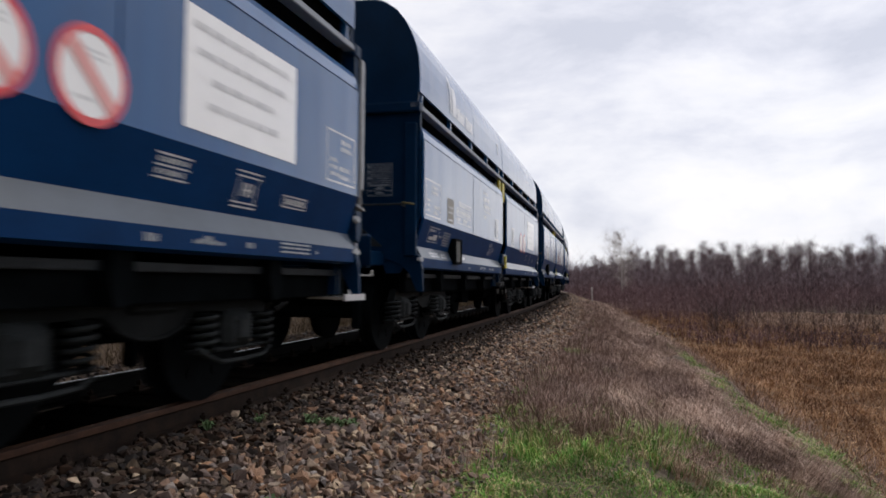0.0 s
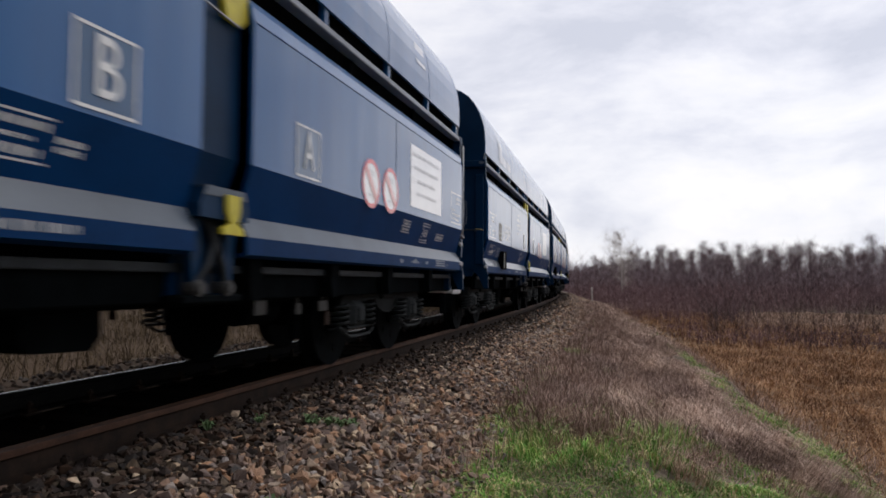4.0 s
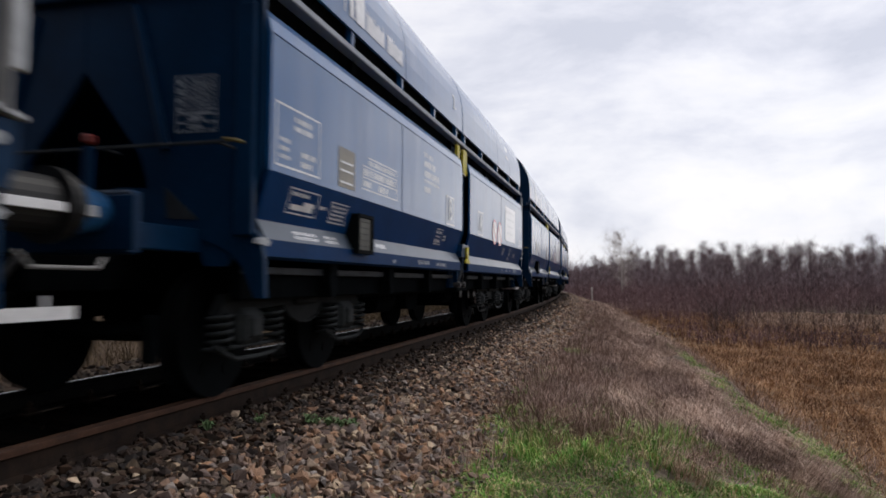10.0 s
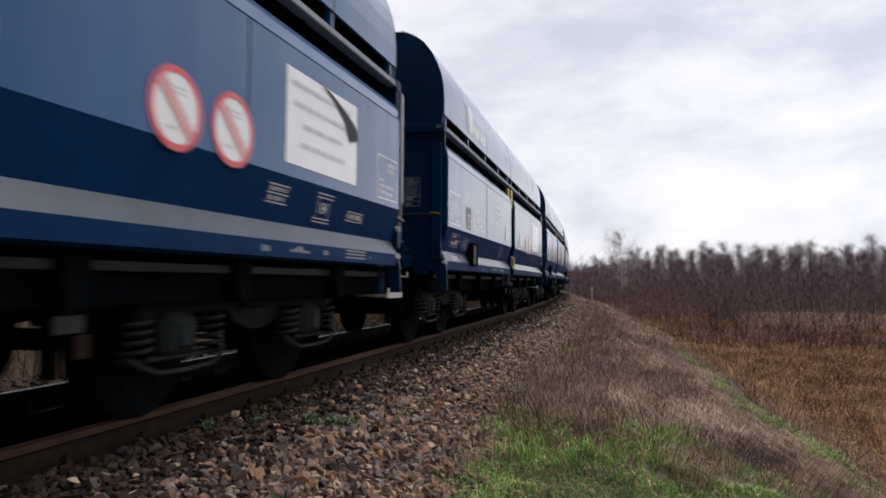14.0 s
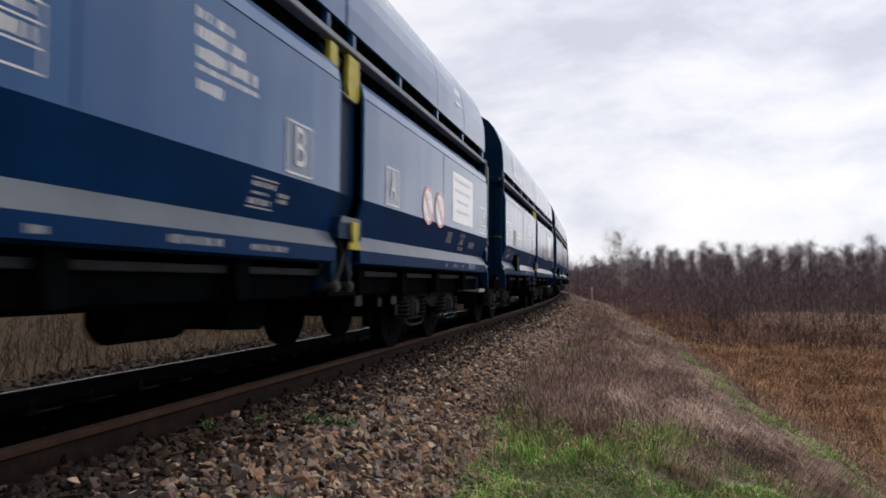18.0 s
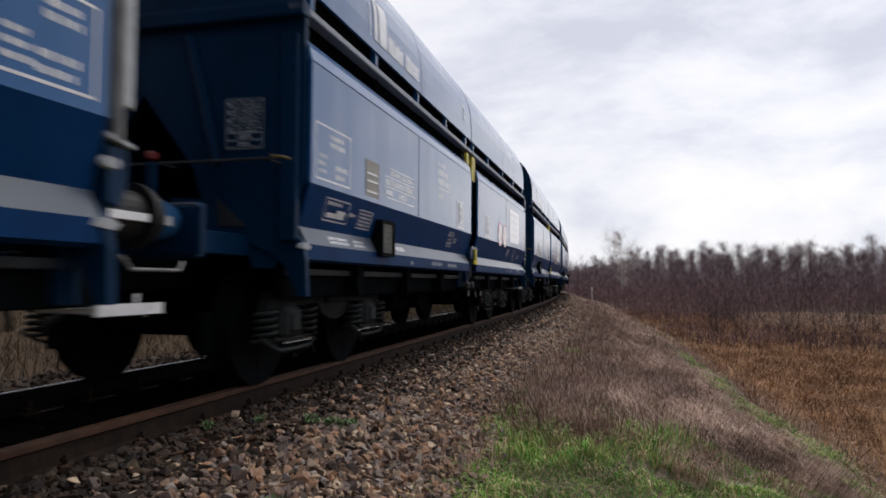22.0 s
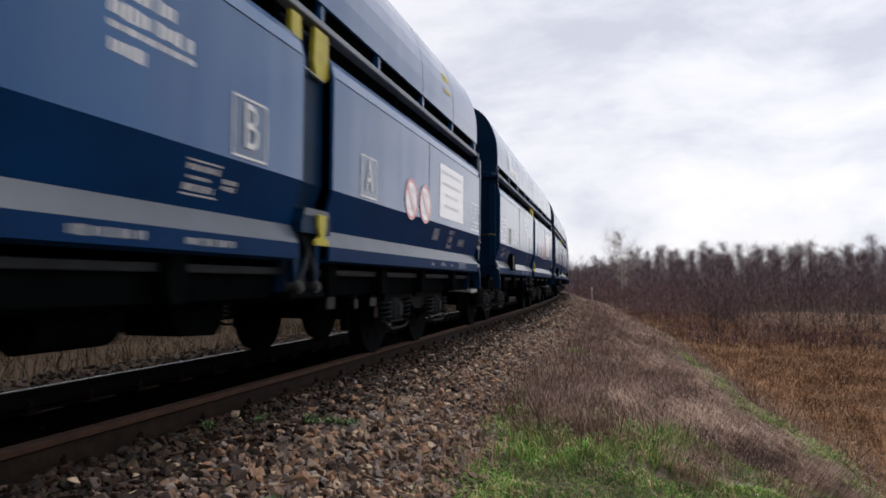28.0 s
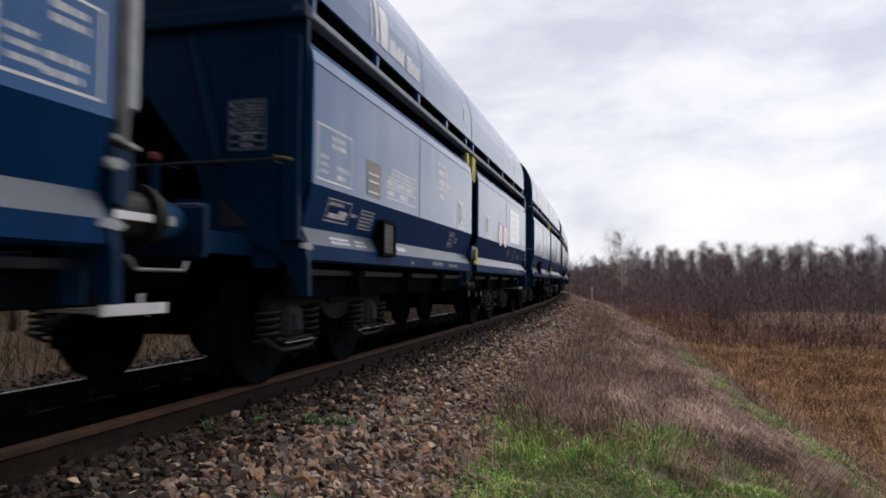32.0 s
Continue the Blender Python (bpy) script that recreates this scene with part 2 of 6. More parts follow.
def ground_material():
    """Gravelly dirt by the line, dry turf on the bank, brown litter on the meadow, told apart by the distance from the line."""
    m = bpy.data.materials.new("bank_soil_and_turf")
    m.use_nodes = True
    nt = m.node_tree
    b = nt.nodes["Principled BSDF"]
    at = nt.nodes.new("ShaderNodeAttribute")
    at.attribute_name = "lateral"
    tc = nt.nodes.new("ShaderNodeTexCoord")
    n1 = nt.nodes.new("ShaderNodeTexNoise")
    n1.inputs["Scale"].default_value, n1.inputs["Detail"].default_value = 1.1, 6
    n2 = nt.nodes.new("ShaderNodeTexNoise")
    n2.inputs["Scale"].default_value, n2.inputs["Detail"].default_value = 22, 5
    for n in (n1, n2):
        link(nt, tc.outputs["Object"], n.inputs["Vector"])
    ma = nt.nodes.new("ShaderNodeMath")
    ma.operation = "MULTIPLY_ADD"
    ma.inputs[1].default_value = 1.6
    link(nt, n1.outputs["Fac"], ma.inputs[0])
    link(nt, at.outputs["Fac"], ma.inputs[2])
    dv = nt.nodes.new("ShaderNodeMath")
    dv.operation = "DIVIDE"
    dv.inputs[1].default_value = 20.0
    link(nt, ma.outputs[0], dv.inputs[0])
    r = ramp(nt, [(0.155, (0.09, 0.072, 0.06)), (0.185, (0.085, 0.082, 0.042)), (0.24, (0.135, 0.107, 0.084)), (0.33, (0.14, 0.108, 0.085)), (0.38, (0.085, 0.078, 0.042)), (0.47, (0.14, 0.08, 0.046)), (0.9, (0.15, 0.085, 0.048)), (0.97, (0.078, 0.053, 0.036))])
    link(nt, dv.outputs[0], r.inputs["Fac"])
    v = ramp(nt, [(0.3, (0.45,)), (0.7, (1.2,))])
    link(nt, n2.outputs["Fac"], v.inputs["Fac"])
    mx = nt.nodes.new("ShaderNodeMix")
    mx.data_type, mx.blend_type = "RGBA", "MULTIPLY"
    mx.inputs["Factor"].default_value = 0.85
    link(nt, r.outputs["Color"], mx.inputs["A"])
    link(nt, v.outputs["Color"], mx.inputs["B"])
    link(nt, mx.outputs["Result"], b.inputs["Base Color"])
    b.inputs["Roughness"].default_value = 0.95
    b.inputs["Specular IOR Level"].default_value = 0.1
    bp = nt.nodes.new("ShaderNodeBump")
    bp.inputs["Strength"].default_value, bp.inputs["Distance"].default_value = 0.7, 0.04
    link(nt, n2.outputs["Fac"], bp.inputs["Height"])
    link(nt, bp.outputs[0], b.inputs["Normal"])
    return m


SOIL = ground_material()


def blades_material(name, stops, rough=0.8, patch_scale=0.9, low=(0.5, 0.5, 0.5), high=(1.3, 1.3, 1.3)):
    """One colour a blade, from a range."""
    m = bpy.data.materials.new(name)
    m.use_nodes = True
    nt = m.node_tree
    b = nt.nodes["Principled BSDF"]
    geo = nt.nodes.new("ShaderNodeNewGeometry")
    r = ramp(nt, stops)
    link(nt, geo.outputs["Random Per Island"], r.inputs["Fac"])
    n = nt.nodes.new("ShaderNodeTexNoise")
    n.inputs["Scale"].default_value, n.inputs["Detail"].default_value = patch_scale, 5
    tc = nt.nodes.new("ShaderNodeTexCoord")
    link(nt, tc.outputs["Object"], n.inputs["Vector"])
    v = ramp(nt, [(0.36, low), (0.64, high)])
    link(nt, n.outputs["Fac"], v.inputs["Fac"])
    mx = nt.nodes.new("ShaderNodeMix")
    mx.data_type, mx.blend_type = "RGBA", "MULTIPLY"
    mx.inputs["Factor"].default_value = 1.0
    link(nt, r.outputs["Color"], mx.inputs["A"])
    link(nt, v.outputs["Color"], mx.inputs["B"])
    link(nt, mx.outputs["Result"], b.inputs["Base Color"])
    b.inputs["Roughness"].default_value = rough
    b.inputs["Specular IOR Level"].default_value = 0.15
    return m


GREEN = blades_material("green_grass_blades", [(0, (0.125, 0.295, 0.07)), (0.48, (0.205, 0.42, 0.105)), (0.7, (0.39, 0.45, 0.17)), (0.85, (0.56, 0.475, 0.295)), (1, (0.68, 0.565, 0.39))], 0.8, 2.2, (0.55, 0.5, 0.5), (1.35, 1.3, 1.1))
DRY = blades_material("dry_grass_blades", [(0, (0.12, 0.087, 0.07)), (0.3, (0.36, 0.265, 0.218)), (0.85, (0.57, 0.445, 0.375)), (1, (0.74, 0.6, 0.51))], 0.8, 2.4, (0.56, 0.5, 0.48), (1.4, 1.35, 1.3))
TUSSOCK = blades_material("mauve_brown_grass", [(0, (0.12, 0.085, 0.075)), (0.4, (0.28, 0.205, 0.18)), (0.85, (0.46, 0.355, 0.315)), (1, (0.66, 0.54, 0.47))], 0.8, 1.8, (0.5, 0.44, 0.44), (1.3, 1.24, 1.2))
WEED = blades_material("dead_weed_stalks", [(0, (0.2, 0.135, 0.11)), (0.6, (0.34, 0.24, 0.2)), (1, (0.52, 0.4, 0.33))], 0.8, 1.5, (0.6, 0.55, 0.55), (1.3, 1.25, 1.2))
REED = blades_material("dry_reed_blades", [(0, (0.16, 0.085, 0.047)), (0.6, (0.36, 0.205, 0.113)), (1, (0.6, 0.41, 0.25))], 0.8, 1.0, (0.45, 0.38, 0.34), (1.4, 1.36, 1.3))
TWIG = blades_material("bare_twigs", [(0, (0.125, 0.082, 0.088)), (0.6, (0.172, 0.113, 0.12)), (1, (0.24, 0.16, 0.163))], 0.85, 0.12, (0.7, 0.68, 0.72), (1.3, 1.22, 1.2))
DARKTWIG = blades_material("dark_sapling_twigs", [(0, (0.045, 0.032, 0.03)), (1, (0.1, 0.072, 0.066))])
BARK = material("grey_brown_bark", (0.09, 0.068, 0.072), 0.9, dark=(0.055, 0.042, 0.045), scale=2, bump=0.5, fine=12, stretch=(3, 3, 0.5))
# Far twigs: distance haze is put into these lifted, mauve colours.
CROWN = blades_material("haze_pale_twig_crown", [(0, (0.165, 0.118, 0.132)), (0.6, (0.225, 0.164, 0.18)), (1, (0.3, 0.22, 0.238))])
BIRCH = material("pale_bark", (0.62, 0.57, 0.53), 0.8, dark=(0.4, 0.36, 0.33), scale=2, bump=0.3, fine=9, stretch=(1, 1, 2))
SPROUT = blades_material("small_weed_leaves", [(0, (0.06, 0.12, 0.05)), (1, (0.13, 0.2, 0.09))])
FIELD = blades_material("olive_dry_grass", [(0, (0.048, 0.036, 0.021)), (0.6, (0.09, 0.067, 0.039)), (1, (0.15, 0.115, 0.07))], 0.85, 0.3, (0.65, 0.62, 0.6), (1.25, 1.2, 1.15))
STRAW = blades_material("pale_straw", [(0, (0.27, 0.17, 0.125)), (1, (0.5, 0.35, 0.265))])
PALETWIG = blades_material("pale_twigs", [(0, (0.36, 0.30, 0.27)), (1, (0.58, 0.51, 0.47))])


# ---- the line of the track ----
STEP = 0.5
_s = np.arange(-300.0, 440.0, STEP)
_k = np.clip(CURVE + TIGHTEN * _s, 0.0, 0.0065)
_th = np.concatenate([[0], np.cumsum((_k[1:] + _k[:-1]) / 2 * STEP)])
_th -= np.interp(0.0, _s, _th)
_x = np.concatenate([[0], np.cumsum(-np.sin((_th[1:] + _th[:-1]) / 2) * STEP)])
_y = np.concatenate([[0], np.cumsum(np.cos((_th[1:] + _th[:-1]) / 2) * STEP)])
_x -= np.interp(0.0, _s, _x)
_y -= np.interp(0.0, _s, _y)


def on_line(s, u=0.0):
    """x, y and heading at the arc s and the distance u to the right of the line."""
    x, y, th = np.interp(s, _s, _x), np.interp(s, _s, _y), np.interp(s, _s, _th)
    return x + u * np.cos(th), y + u * np.sin(th), th


def place_on(s, u, z):
    x, y, th = on_line(s, u)
    return pose(float(x), float(y), z, 0, 0, math.degrees(float(th)))


def lateral(px, py):
    """The signed distance from the line, for arrays."""
    px, py = np.asarray(px, float), np.asarray(py, float)
    best = np.full(px.shape, 1e9)
    arc = np.zeros(px.shape)
    for i in range(0, len(_s), 8):
        d = (px - _x[i]) ** 2 + (py - _y[i]) ** 2
        near = d < best
        best = np.where(near, d, best)
        arc = np.where(near, _s[i], arc)
    for _ in range(3):
        x, y, th = np.interp(arc, _s, _x), np.interp(arc, _s, _y), np.interp(arc, _s, _th)
        arc = arc + (px - x) * -np.sin(th) + (py - y) * np.cos(th)
    x, y, th = np.interp(arc, _s, _x), np.interp(arc, _s, _y), np.interp(arc, _s, _th)
    return (px - x) * np.cos(th) + (py - y) * np.sin(th), arc


def bank(u):
    """Height of the ground at the distance u from the line."""
    right = np.interp(u, [0, 0.6, 0.95, 1.75, 2.5, 3.4, 4.6, 5.2, 5.6, 6.2, 7.2, 12, 40, 2000], [-0.22, -0.22, -0.16, -0.2, -0.5, -0.62, -0.78, -0.96, -1.17, -1.62, -2.35, -2.6, -2.75, -2.9])
    left = np.interp(-u, [0, 0.6, 0.95, 1.6, 2.4, 3.2, 4.2, 7.5, 12, 2000], [-0.22, -0.22, -0.19, -0.17, -0.2, -0.5, -0.75, -1.5, -1.9, -2.9])
    return np.where(u >= 0, right, left)


def roughness_at(x, y):
    return 0.045 * np.sin(x * 0.9 + 0.4 * y) * np.sin(y * 0.55 + 0.3 * x) + 0.06 * np.sin(x * 1.9 + 0.7 * np.sin(y * 1.3)) * np.sin(y * 1.1 + 1.0) + 0.06 * np.sin(x * 4.3 + y * 2.1) * np.sin(y * 3.7) + 0.03 * np.sin(x * 7.1 - y * 3.0 + 1.0) * np.sin(y * 5.3 + x)


def shoulder(s):
    """How far out the bank's shoulder lies along the line: wide by the viewpoint, narrow further on."""
    return np.interp(s, [-20, 4, 8, 11, 17, 24, 30, 40, 50, 72], [6.0, 6.0, 5.85, 5.7, 5.4, 5.1, 4.85, 4.4, 4.0, 3.6])


def fanned(u, s):
    """A place on a bank 5.4 wide, moved onto the bank as wide as it is there."""
    return np.where(u > 2.6, 2.6 + (u - 2.6) * np.where(u < 5.4, (shoulder(s) - 2.6) / 2.8, 1.0) + np.where(u < 5.4, 0.0, shoulder(s) - 5.4), u)


def ground_z(x, y):
    u, s = lateral(x, y)
    a = np.abs(u)
    k = shoulder(s)
    u = np.where(u > k, u - k + 5.4, np.where(u > 2.6, 2.6 + (u - 2.6) * 2.8 / (k - 2.6), u))
    return bank(u) + roughness_at(np.asarray(x, float), np.asarray(y, float)) * np.clip((a - 2.3) / 1.5, 0, 1)


# ---- mesh helpers ----
def mesh_ob(name, bm, mat, smooth=False):
    me = bpy.data.meshes.new(name)
    bm.normal_update()
    bm.to_mesh(me)
    bm.free()
    if mat:
        me.materials.append(mat)
    if smooth:
        me.shade_smooth()
    return new(name, me)


def part(name, bm, mat, parent, label="", smooth=False):
    ob = mesh_ob(name, bm, mat, smooth)
    ob.parent = parent
    return tagged(ob, label) if label else ob


def soup(name, verts, faces, mat, smooth=False):
    """A mesh from arrays of corners and of faces of one size."""
    me = bpy.data.meshes.new(name)
    verts, faces = np.asarray(verts, np.float32), np.asarray(faces, np.int32)
    n = faces.shape[1]
    me.vertices.add(len(verts))
    me.vertices.foreach_set("co", verts.ravel())
    me.loops.add(faces.size)
    me.loops.foreach_set("vertex_index", faces.ravel())
    me.polygons.add(len(faces))
    me.polygons.foreach_set("loop_start", np.arange(0, faces.size, n, dtype=np.int32))
    me.materials.append(mat)
    me.update(calc_edges=True)
    if smooth:
        me.shade_smooth()
    else:
        me.shade_flat()
    return new(name, me)


def box(bm, x0, x1, y0, y1, z0, z1, bevel=0.0):
    g = bmesh.ops.create_cube(bm, size=1)["verts"]
    bmesh.ops.transform(bm, verts=g, matrix=Matrix.LocRotScale(((x0 + x1) / 2, (y0 + y1) / 2, (z0 + z1) / 2), None, (abs(x1 - x0), abs(y1 - y0), abs(z1 - z0))))
    if bevel:
        es = list({e for v in g for e in v.link_edges})
        bmesh.ops.bevel(bm, geom=es, offset=bevel, segments=1, affect="EDGES")
    return bm


def bar(bm, p0, p1, r, seg=10):
    p0, p1 = Vector(p0), Vector(p1)
    d = p1 - p0
    m = Matrix.Translation((p0 + p1) / 2) @ d.to_track_quat("Z", "Y").to_matrix().to_4x4()
    bmesh.ops.create_cone(bm, cap_ends=True, segments=seg, radius1=r, radius2=r, depth=d.length, matrix=m)
    return bm


def tube(bm, pts, r, seg=8):
    """One bent round bar through the points."""
    pts = [Vector(p) for p in pts]
    rings, up = [], None
    for i, p in enumerate(pts):
        d = (pts[min(i + 1, len(pts) - 1)] - pts[max(i - 1, 0)]).normalized()
        a = d.cross(Vector((0.31, 0.17, 0.94)) if abs(d.z) < 0.9 else Vector((1, 0, 0))).normalized()
        if up is not None:
            a = (up - d * up.dot(d)).normalized()
        up = a
        b = d.cross(a)
        rings.append([bm.verts.new(p + a * r * math.cos(2 * math.pi * k / seg) + b * r * math.sin(2 * math.pi * k / seg)) for k in range(seg)])
    for u, v in zip(rings, rings[1:]):
        for k in range(seg):
            q = (k + 1) % seg
            bm.faces.new((u[k], u[q], v[q], v[k]))
    bm.faces.new(rings[0][::-1])
    bm.faces.new(rings[-1])
    return bm


def prism(bm, pts, y0, y1):
    """A closed outline of (x, z) drawn out along y."""
    a = [bm.verts.new((x, y0, z)) for x, z in pts]
    b = [bm.verts.new((x, y1, z)) for x, z in pts]
    n = len(pts)
    bm.faces.new(a)
    bm.faces.new(b[::-1])
    for i in range(n):
        j = (i + 1) % n
        bm.faces.new((a[i], b[i], b[j], a[j]))
    bmesh.ops.recalc_face_normals(bm, faces=bm.faces[:])
    return bm


def slab(bm, pts, x0, x1):
    """A closed outline of (y, z) drawn out along x."""
    a = [bm.verts.new((x0, y, z)) for y, z in pts]
    b = [bm.verts.new((x1, y, z)) for y, z in pts]
    n = len(pts)
    bm.faces.new(a)
    bm.faces.new(b[::-1])
    for i in range(n):
        j = (i + 1) % n
        bm.faces.new((a[i], b[i], b[j], a[j]))
    bmesh.ops.recalc_face_normals(bm, faces=bm.faces[:])
    return bm


def strip(bm, line, thick, y0, y1):
    """A bent sheet: an open line of (x, z), thickened inwards, drawn out along y."""
    inner = []
    for i, (x, z) in enumerate(line):
        a, b = line[max(i - 1, 0)], line[min(i + 1, len(line) - 1)]
        dx, dz = b[0] - a[0], b[1] - a[1]
        n = math.hypot(dx, dz)
        inner.append((x - dz / n * thick, z + dx / n * thick))
    return prism(bm, list(line) + inner[::-1], y0, y1)


def mirrored(pts, side):
    return [(x * side, z) for x, z in pts]


def word(text, size, mat, parent, m, name="letter"):
    """A letter with the built-in font, as a flat mesh."""
    c = bpy.data.curves.new(name, "FONT")
    c.body, c.size, c.extrude, c.align_x, c.align_y = text, size, 0.0015, "CENTER", "CENTER"
    tmp = bpy.data.objects.new(name, c)
    me = bpy.data.meshes.new_from_object(tmp)
    bpy.data.objects.remove(tmp)
    me.name = name
    me.materials.append(mat)
    me.transform(m)
    ob = new(name, me)
    ob.parent = parent
    return ob


# ---- ground ----
def build_ground():
    xs = np.concatenate([-np.geomspace(16, 2500, 34)[::-1], np.arange(-15.8, 15.81, 0.2), np.geomspace(16, 2500, 46)])
    ys = np.concatenate([-np.geomspace(20, 2500, 24)[::-1], np.arange(-19.6, 60, 0.4), np.geomspace(60.2, 2500, 60)])
    gx, gy = np.meshgrid(xs, ys)
    u, _ = lateral(gx, gy)
    z = ground_z(gx, gy)
    nx, ny = len(xs), len(ys)
    idx = np.arange(nx * ny).reshape(ny, nx)
    faces = np.stack([idx[:-1, :-1], idx[:-1, 1:], idx[1:, 1:], idx[1:, :-1]], -1).reshape(-1, 4)
    ob = soup("ground", np.stack([gx.ravel(), gy.ravel(), z.ravel()], 1), faces, SOIL, True)
    at = ob.data.attributes.new("lateral", "FLOAT", "POINT")
    at.data.foreach_set("value", np.where(u < 0, 30.0, u).ravel().astype(np.float32))
    tagged(ob, "railway bank with dry turf above a brown marshy meadow", "ground", kind="structure")


build_ground()


# ---- track ----
RAIL = [(-0.036, 0.0), (0.036, 0.0), (0.036, -0.034), (0.009, -0.05), (0.009, -0.142), (0.07, -0.158), (0.07, -0.172), (-0.07, -0.172), (-0.07, -0.158), (-0.009, -0.142), (-0.009, -0.05), (-0.036, -0.034)]


def swept(name, outline, u0, s0, s1, step, mat):
    """A closed outline of (across, height) swept along the line."""
    ss = np.arange(s0, s1 + step, step)
    n = len(outline)
    v = []
    for s in ss:
        for a, z in outline:
            x, y, _ = on_line(s, u0 + a)
            v.append((x, y, z))
    f = []
    for i in range(len(ss) - 1):
        for j in range(n):
            k = (j + 1) % n
            f.append((i * n + j, i * n + k, (i + 1) * n + k, (i + 1) * n + j))
    return soup(name, v, f, mat)


def build_track():
    for side in (1, -1):
        # The far rail takes the shade-black copy of the rail steel.
        rail = swept("rail", RAIL, 0.7525 * side, -200, 330, 1.0, RUST if side > 0 else SHADERAIL)
        tagged(rail, "steel rail, near one rusty with a browned top, far one shade-black with a polished top", "rail", "rails of the track", "structure")
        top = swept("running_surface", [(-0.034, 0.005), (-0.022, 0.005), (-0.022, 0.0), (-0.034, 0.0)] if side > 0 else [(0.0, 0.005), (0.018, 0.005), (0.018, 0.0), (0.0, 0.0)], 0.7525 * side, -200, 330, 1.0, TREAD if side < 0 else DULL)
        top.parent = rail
        head = swept("rail_head", [(-0.0365, 0.002), (0.0365, 0.002), (0.0385, -0.006), (0.0385, -0.034), (0.034, -0.037), (-0.034, -0.037), (-0.0385, -0.034), (-0.0385, -0.006)], 0.7525 * side, -200, 330, 1.0, HEADRUST if side > 0 else SHADERAIL)
        head.parent = rail
    bm = bmesh.new()
    box(bm, -1.3, 1.3, -0.125, 0.125, -0.33, -0.172, 0.012)
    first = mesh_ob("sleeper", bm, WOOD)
    tagged(first, "weathered timber sleeper bedded in ballast, darkened for the train's shade", "sleeper", "sleepers of the track")
    for side in (1, -1):
        bm = bmesh.new()
        u = 0.7525 * side
        box(bm, u - 0.17, u + 0.17, -0.08, 0.08, -0.172, -0.158, 0.004)
        for a in (-0.115, 0.115):
            box(bm, u + a - 0.035, u + a + 0.035, -0.045, 0.045, -0.158, -0.125, 0.006)
            bar(bm, (u + a, 0, -0.13), (u + a, 0, -0.075), 0.014, 6)
            bar(bm, (u + a, 0, -0.112), (u + a, 0, -0.09), 0.026, 6)
        part("fastening", bm, RUST, first, "rusty rail chair with bolts")
    s = -6.2
    first.matrix_basis = place_on(s, 0, 0)
    while s < 58:
        s += 0.62
        copy_thing(first, place_on(s + random.uniform(-0.02, 0.02), 0, 0))


build_track()


# ---- wagons ----
HALF = 6.07          # half the body's length
GAP = (-0.29, 0.265)  # the opening between the two hoppers
FACE = 1.45
FOLD, KINK, IN = 1.598, 1.268, 1.358   # heights of the folds of the flap, and how far the lower fold lies out


def u_light(w):
    return FACE + 0.004


def u_dark(w):
    return IN + (w - KINK) * (FACE - IN) / (FOLD - KINK) + 0.004


def u_silver(w):
    return IN + (KINK - w) * (1.425 - IN) / (KINK - 1.135) + 0.004


def u_lip(w):
    return 1.429


def u_upper(w):
    return float(np.interp(w, [3.1, 3.3, 3.5, 3.66, 3.82, 3.98, 4.12], [1.40, 1.40, 1.387, 1.355, 1.295, 1.21, 1.10])) + 0.005


def patch(bm, l0, l1, w0, w1, surf, lift=0.0):
    """A patch of paint lying on the side of the wagon."""
    bm.faces.new([bm.verts.new((surf(w) + lift - 0.002, l, w)) for l, w in ((l0, w0), (l1, w0), (l1, w1), (l0, w1))])


def outline(bm, l0, l1, w0, w1, surf, t=0.014, lift=0.0):
    for q in ((l0, l1, w0, w0 + t), (l0, l1, w1 - t, w1), (l0, l0 + t, w0 + t, w1 - t), (l1 - t, l1, w0 + t, w1 - t)):
        patch(bm, *q, surf, lift)


def bars(bm, l0, l1, w0, w1, surf, rows, seed=1, fill=0.5, lift=0.0, ragged=True):
    """Rows of short bars, one for each sign that cannot be read."""
    rnd = random.Random(seed)
    h = (w1 - w0) / rows
    tall = h * min(0.95, fill + 0.18)
    for i in range(rows):
        b = l1 - (rnd.uniform(0, 0.35) * (l1 - l0) if ragged else 0)
        x = l0
        left = rnd.randint(2, 6)
        mid = w1 - (i + 0.5) * h
        while x < b - 0.012:
            n = min(b, x + tall * rnd.uniform(0.34, 0.6))
            q = tall * rnd.uniform(0.38, 0.5)
            patch(bm, x, n, mid - q, mid + q, surf, lift)
            left -= 1
            x = n + tall * (0.17 if left else 0.6)
            if not left:
                left = rnd.randint(2, 6)


def disc(bm, l, w, r0, r1, surf, lift=0.0, seg=36):
    """A ring, or a round plate when r0 is 0."""
    ring = []
    for r in (r0, r1):
        ring.append([bm.verts.new((surf(w) + lift, l + r * math.cos(2 * math.pi * i / seg), w + r * math.sin(2 * math.pi * i / seg))) for i in range(seg if r > 0 else 1)])
    for i in range(seg):
        j = (i + 1) % seg
        if r0 > 0:
            bm.faces.new((ring[0][i], ring[1][i], ring[1][j], ring[0][j]))
        else:
            bm.faces.new((ring[0][0], ring[1][i], ring[1][j]))


def spring(bm, x, y, z0, z1, r, wire, turns, n=9):
    pts = [(x + r * math.cos(2 * math.pi * k / n), y + r * math.sin(2 * math.pi * k / n), z0 + (z1 - z0) * k / (n * turns)) for k in range(int(n * turns) + 1)]
    tube(bm, pts, wire, 5)


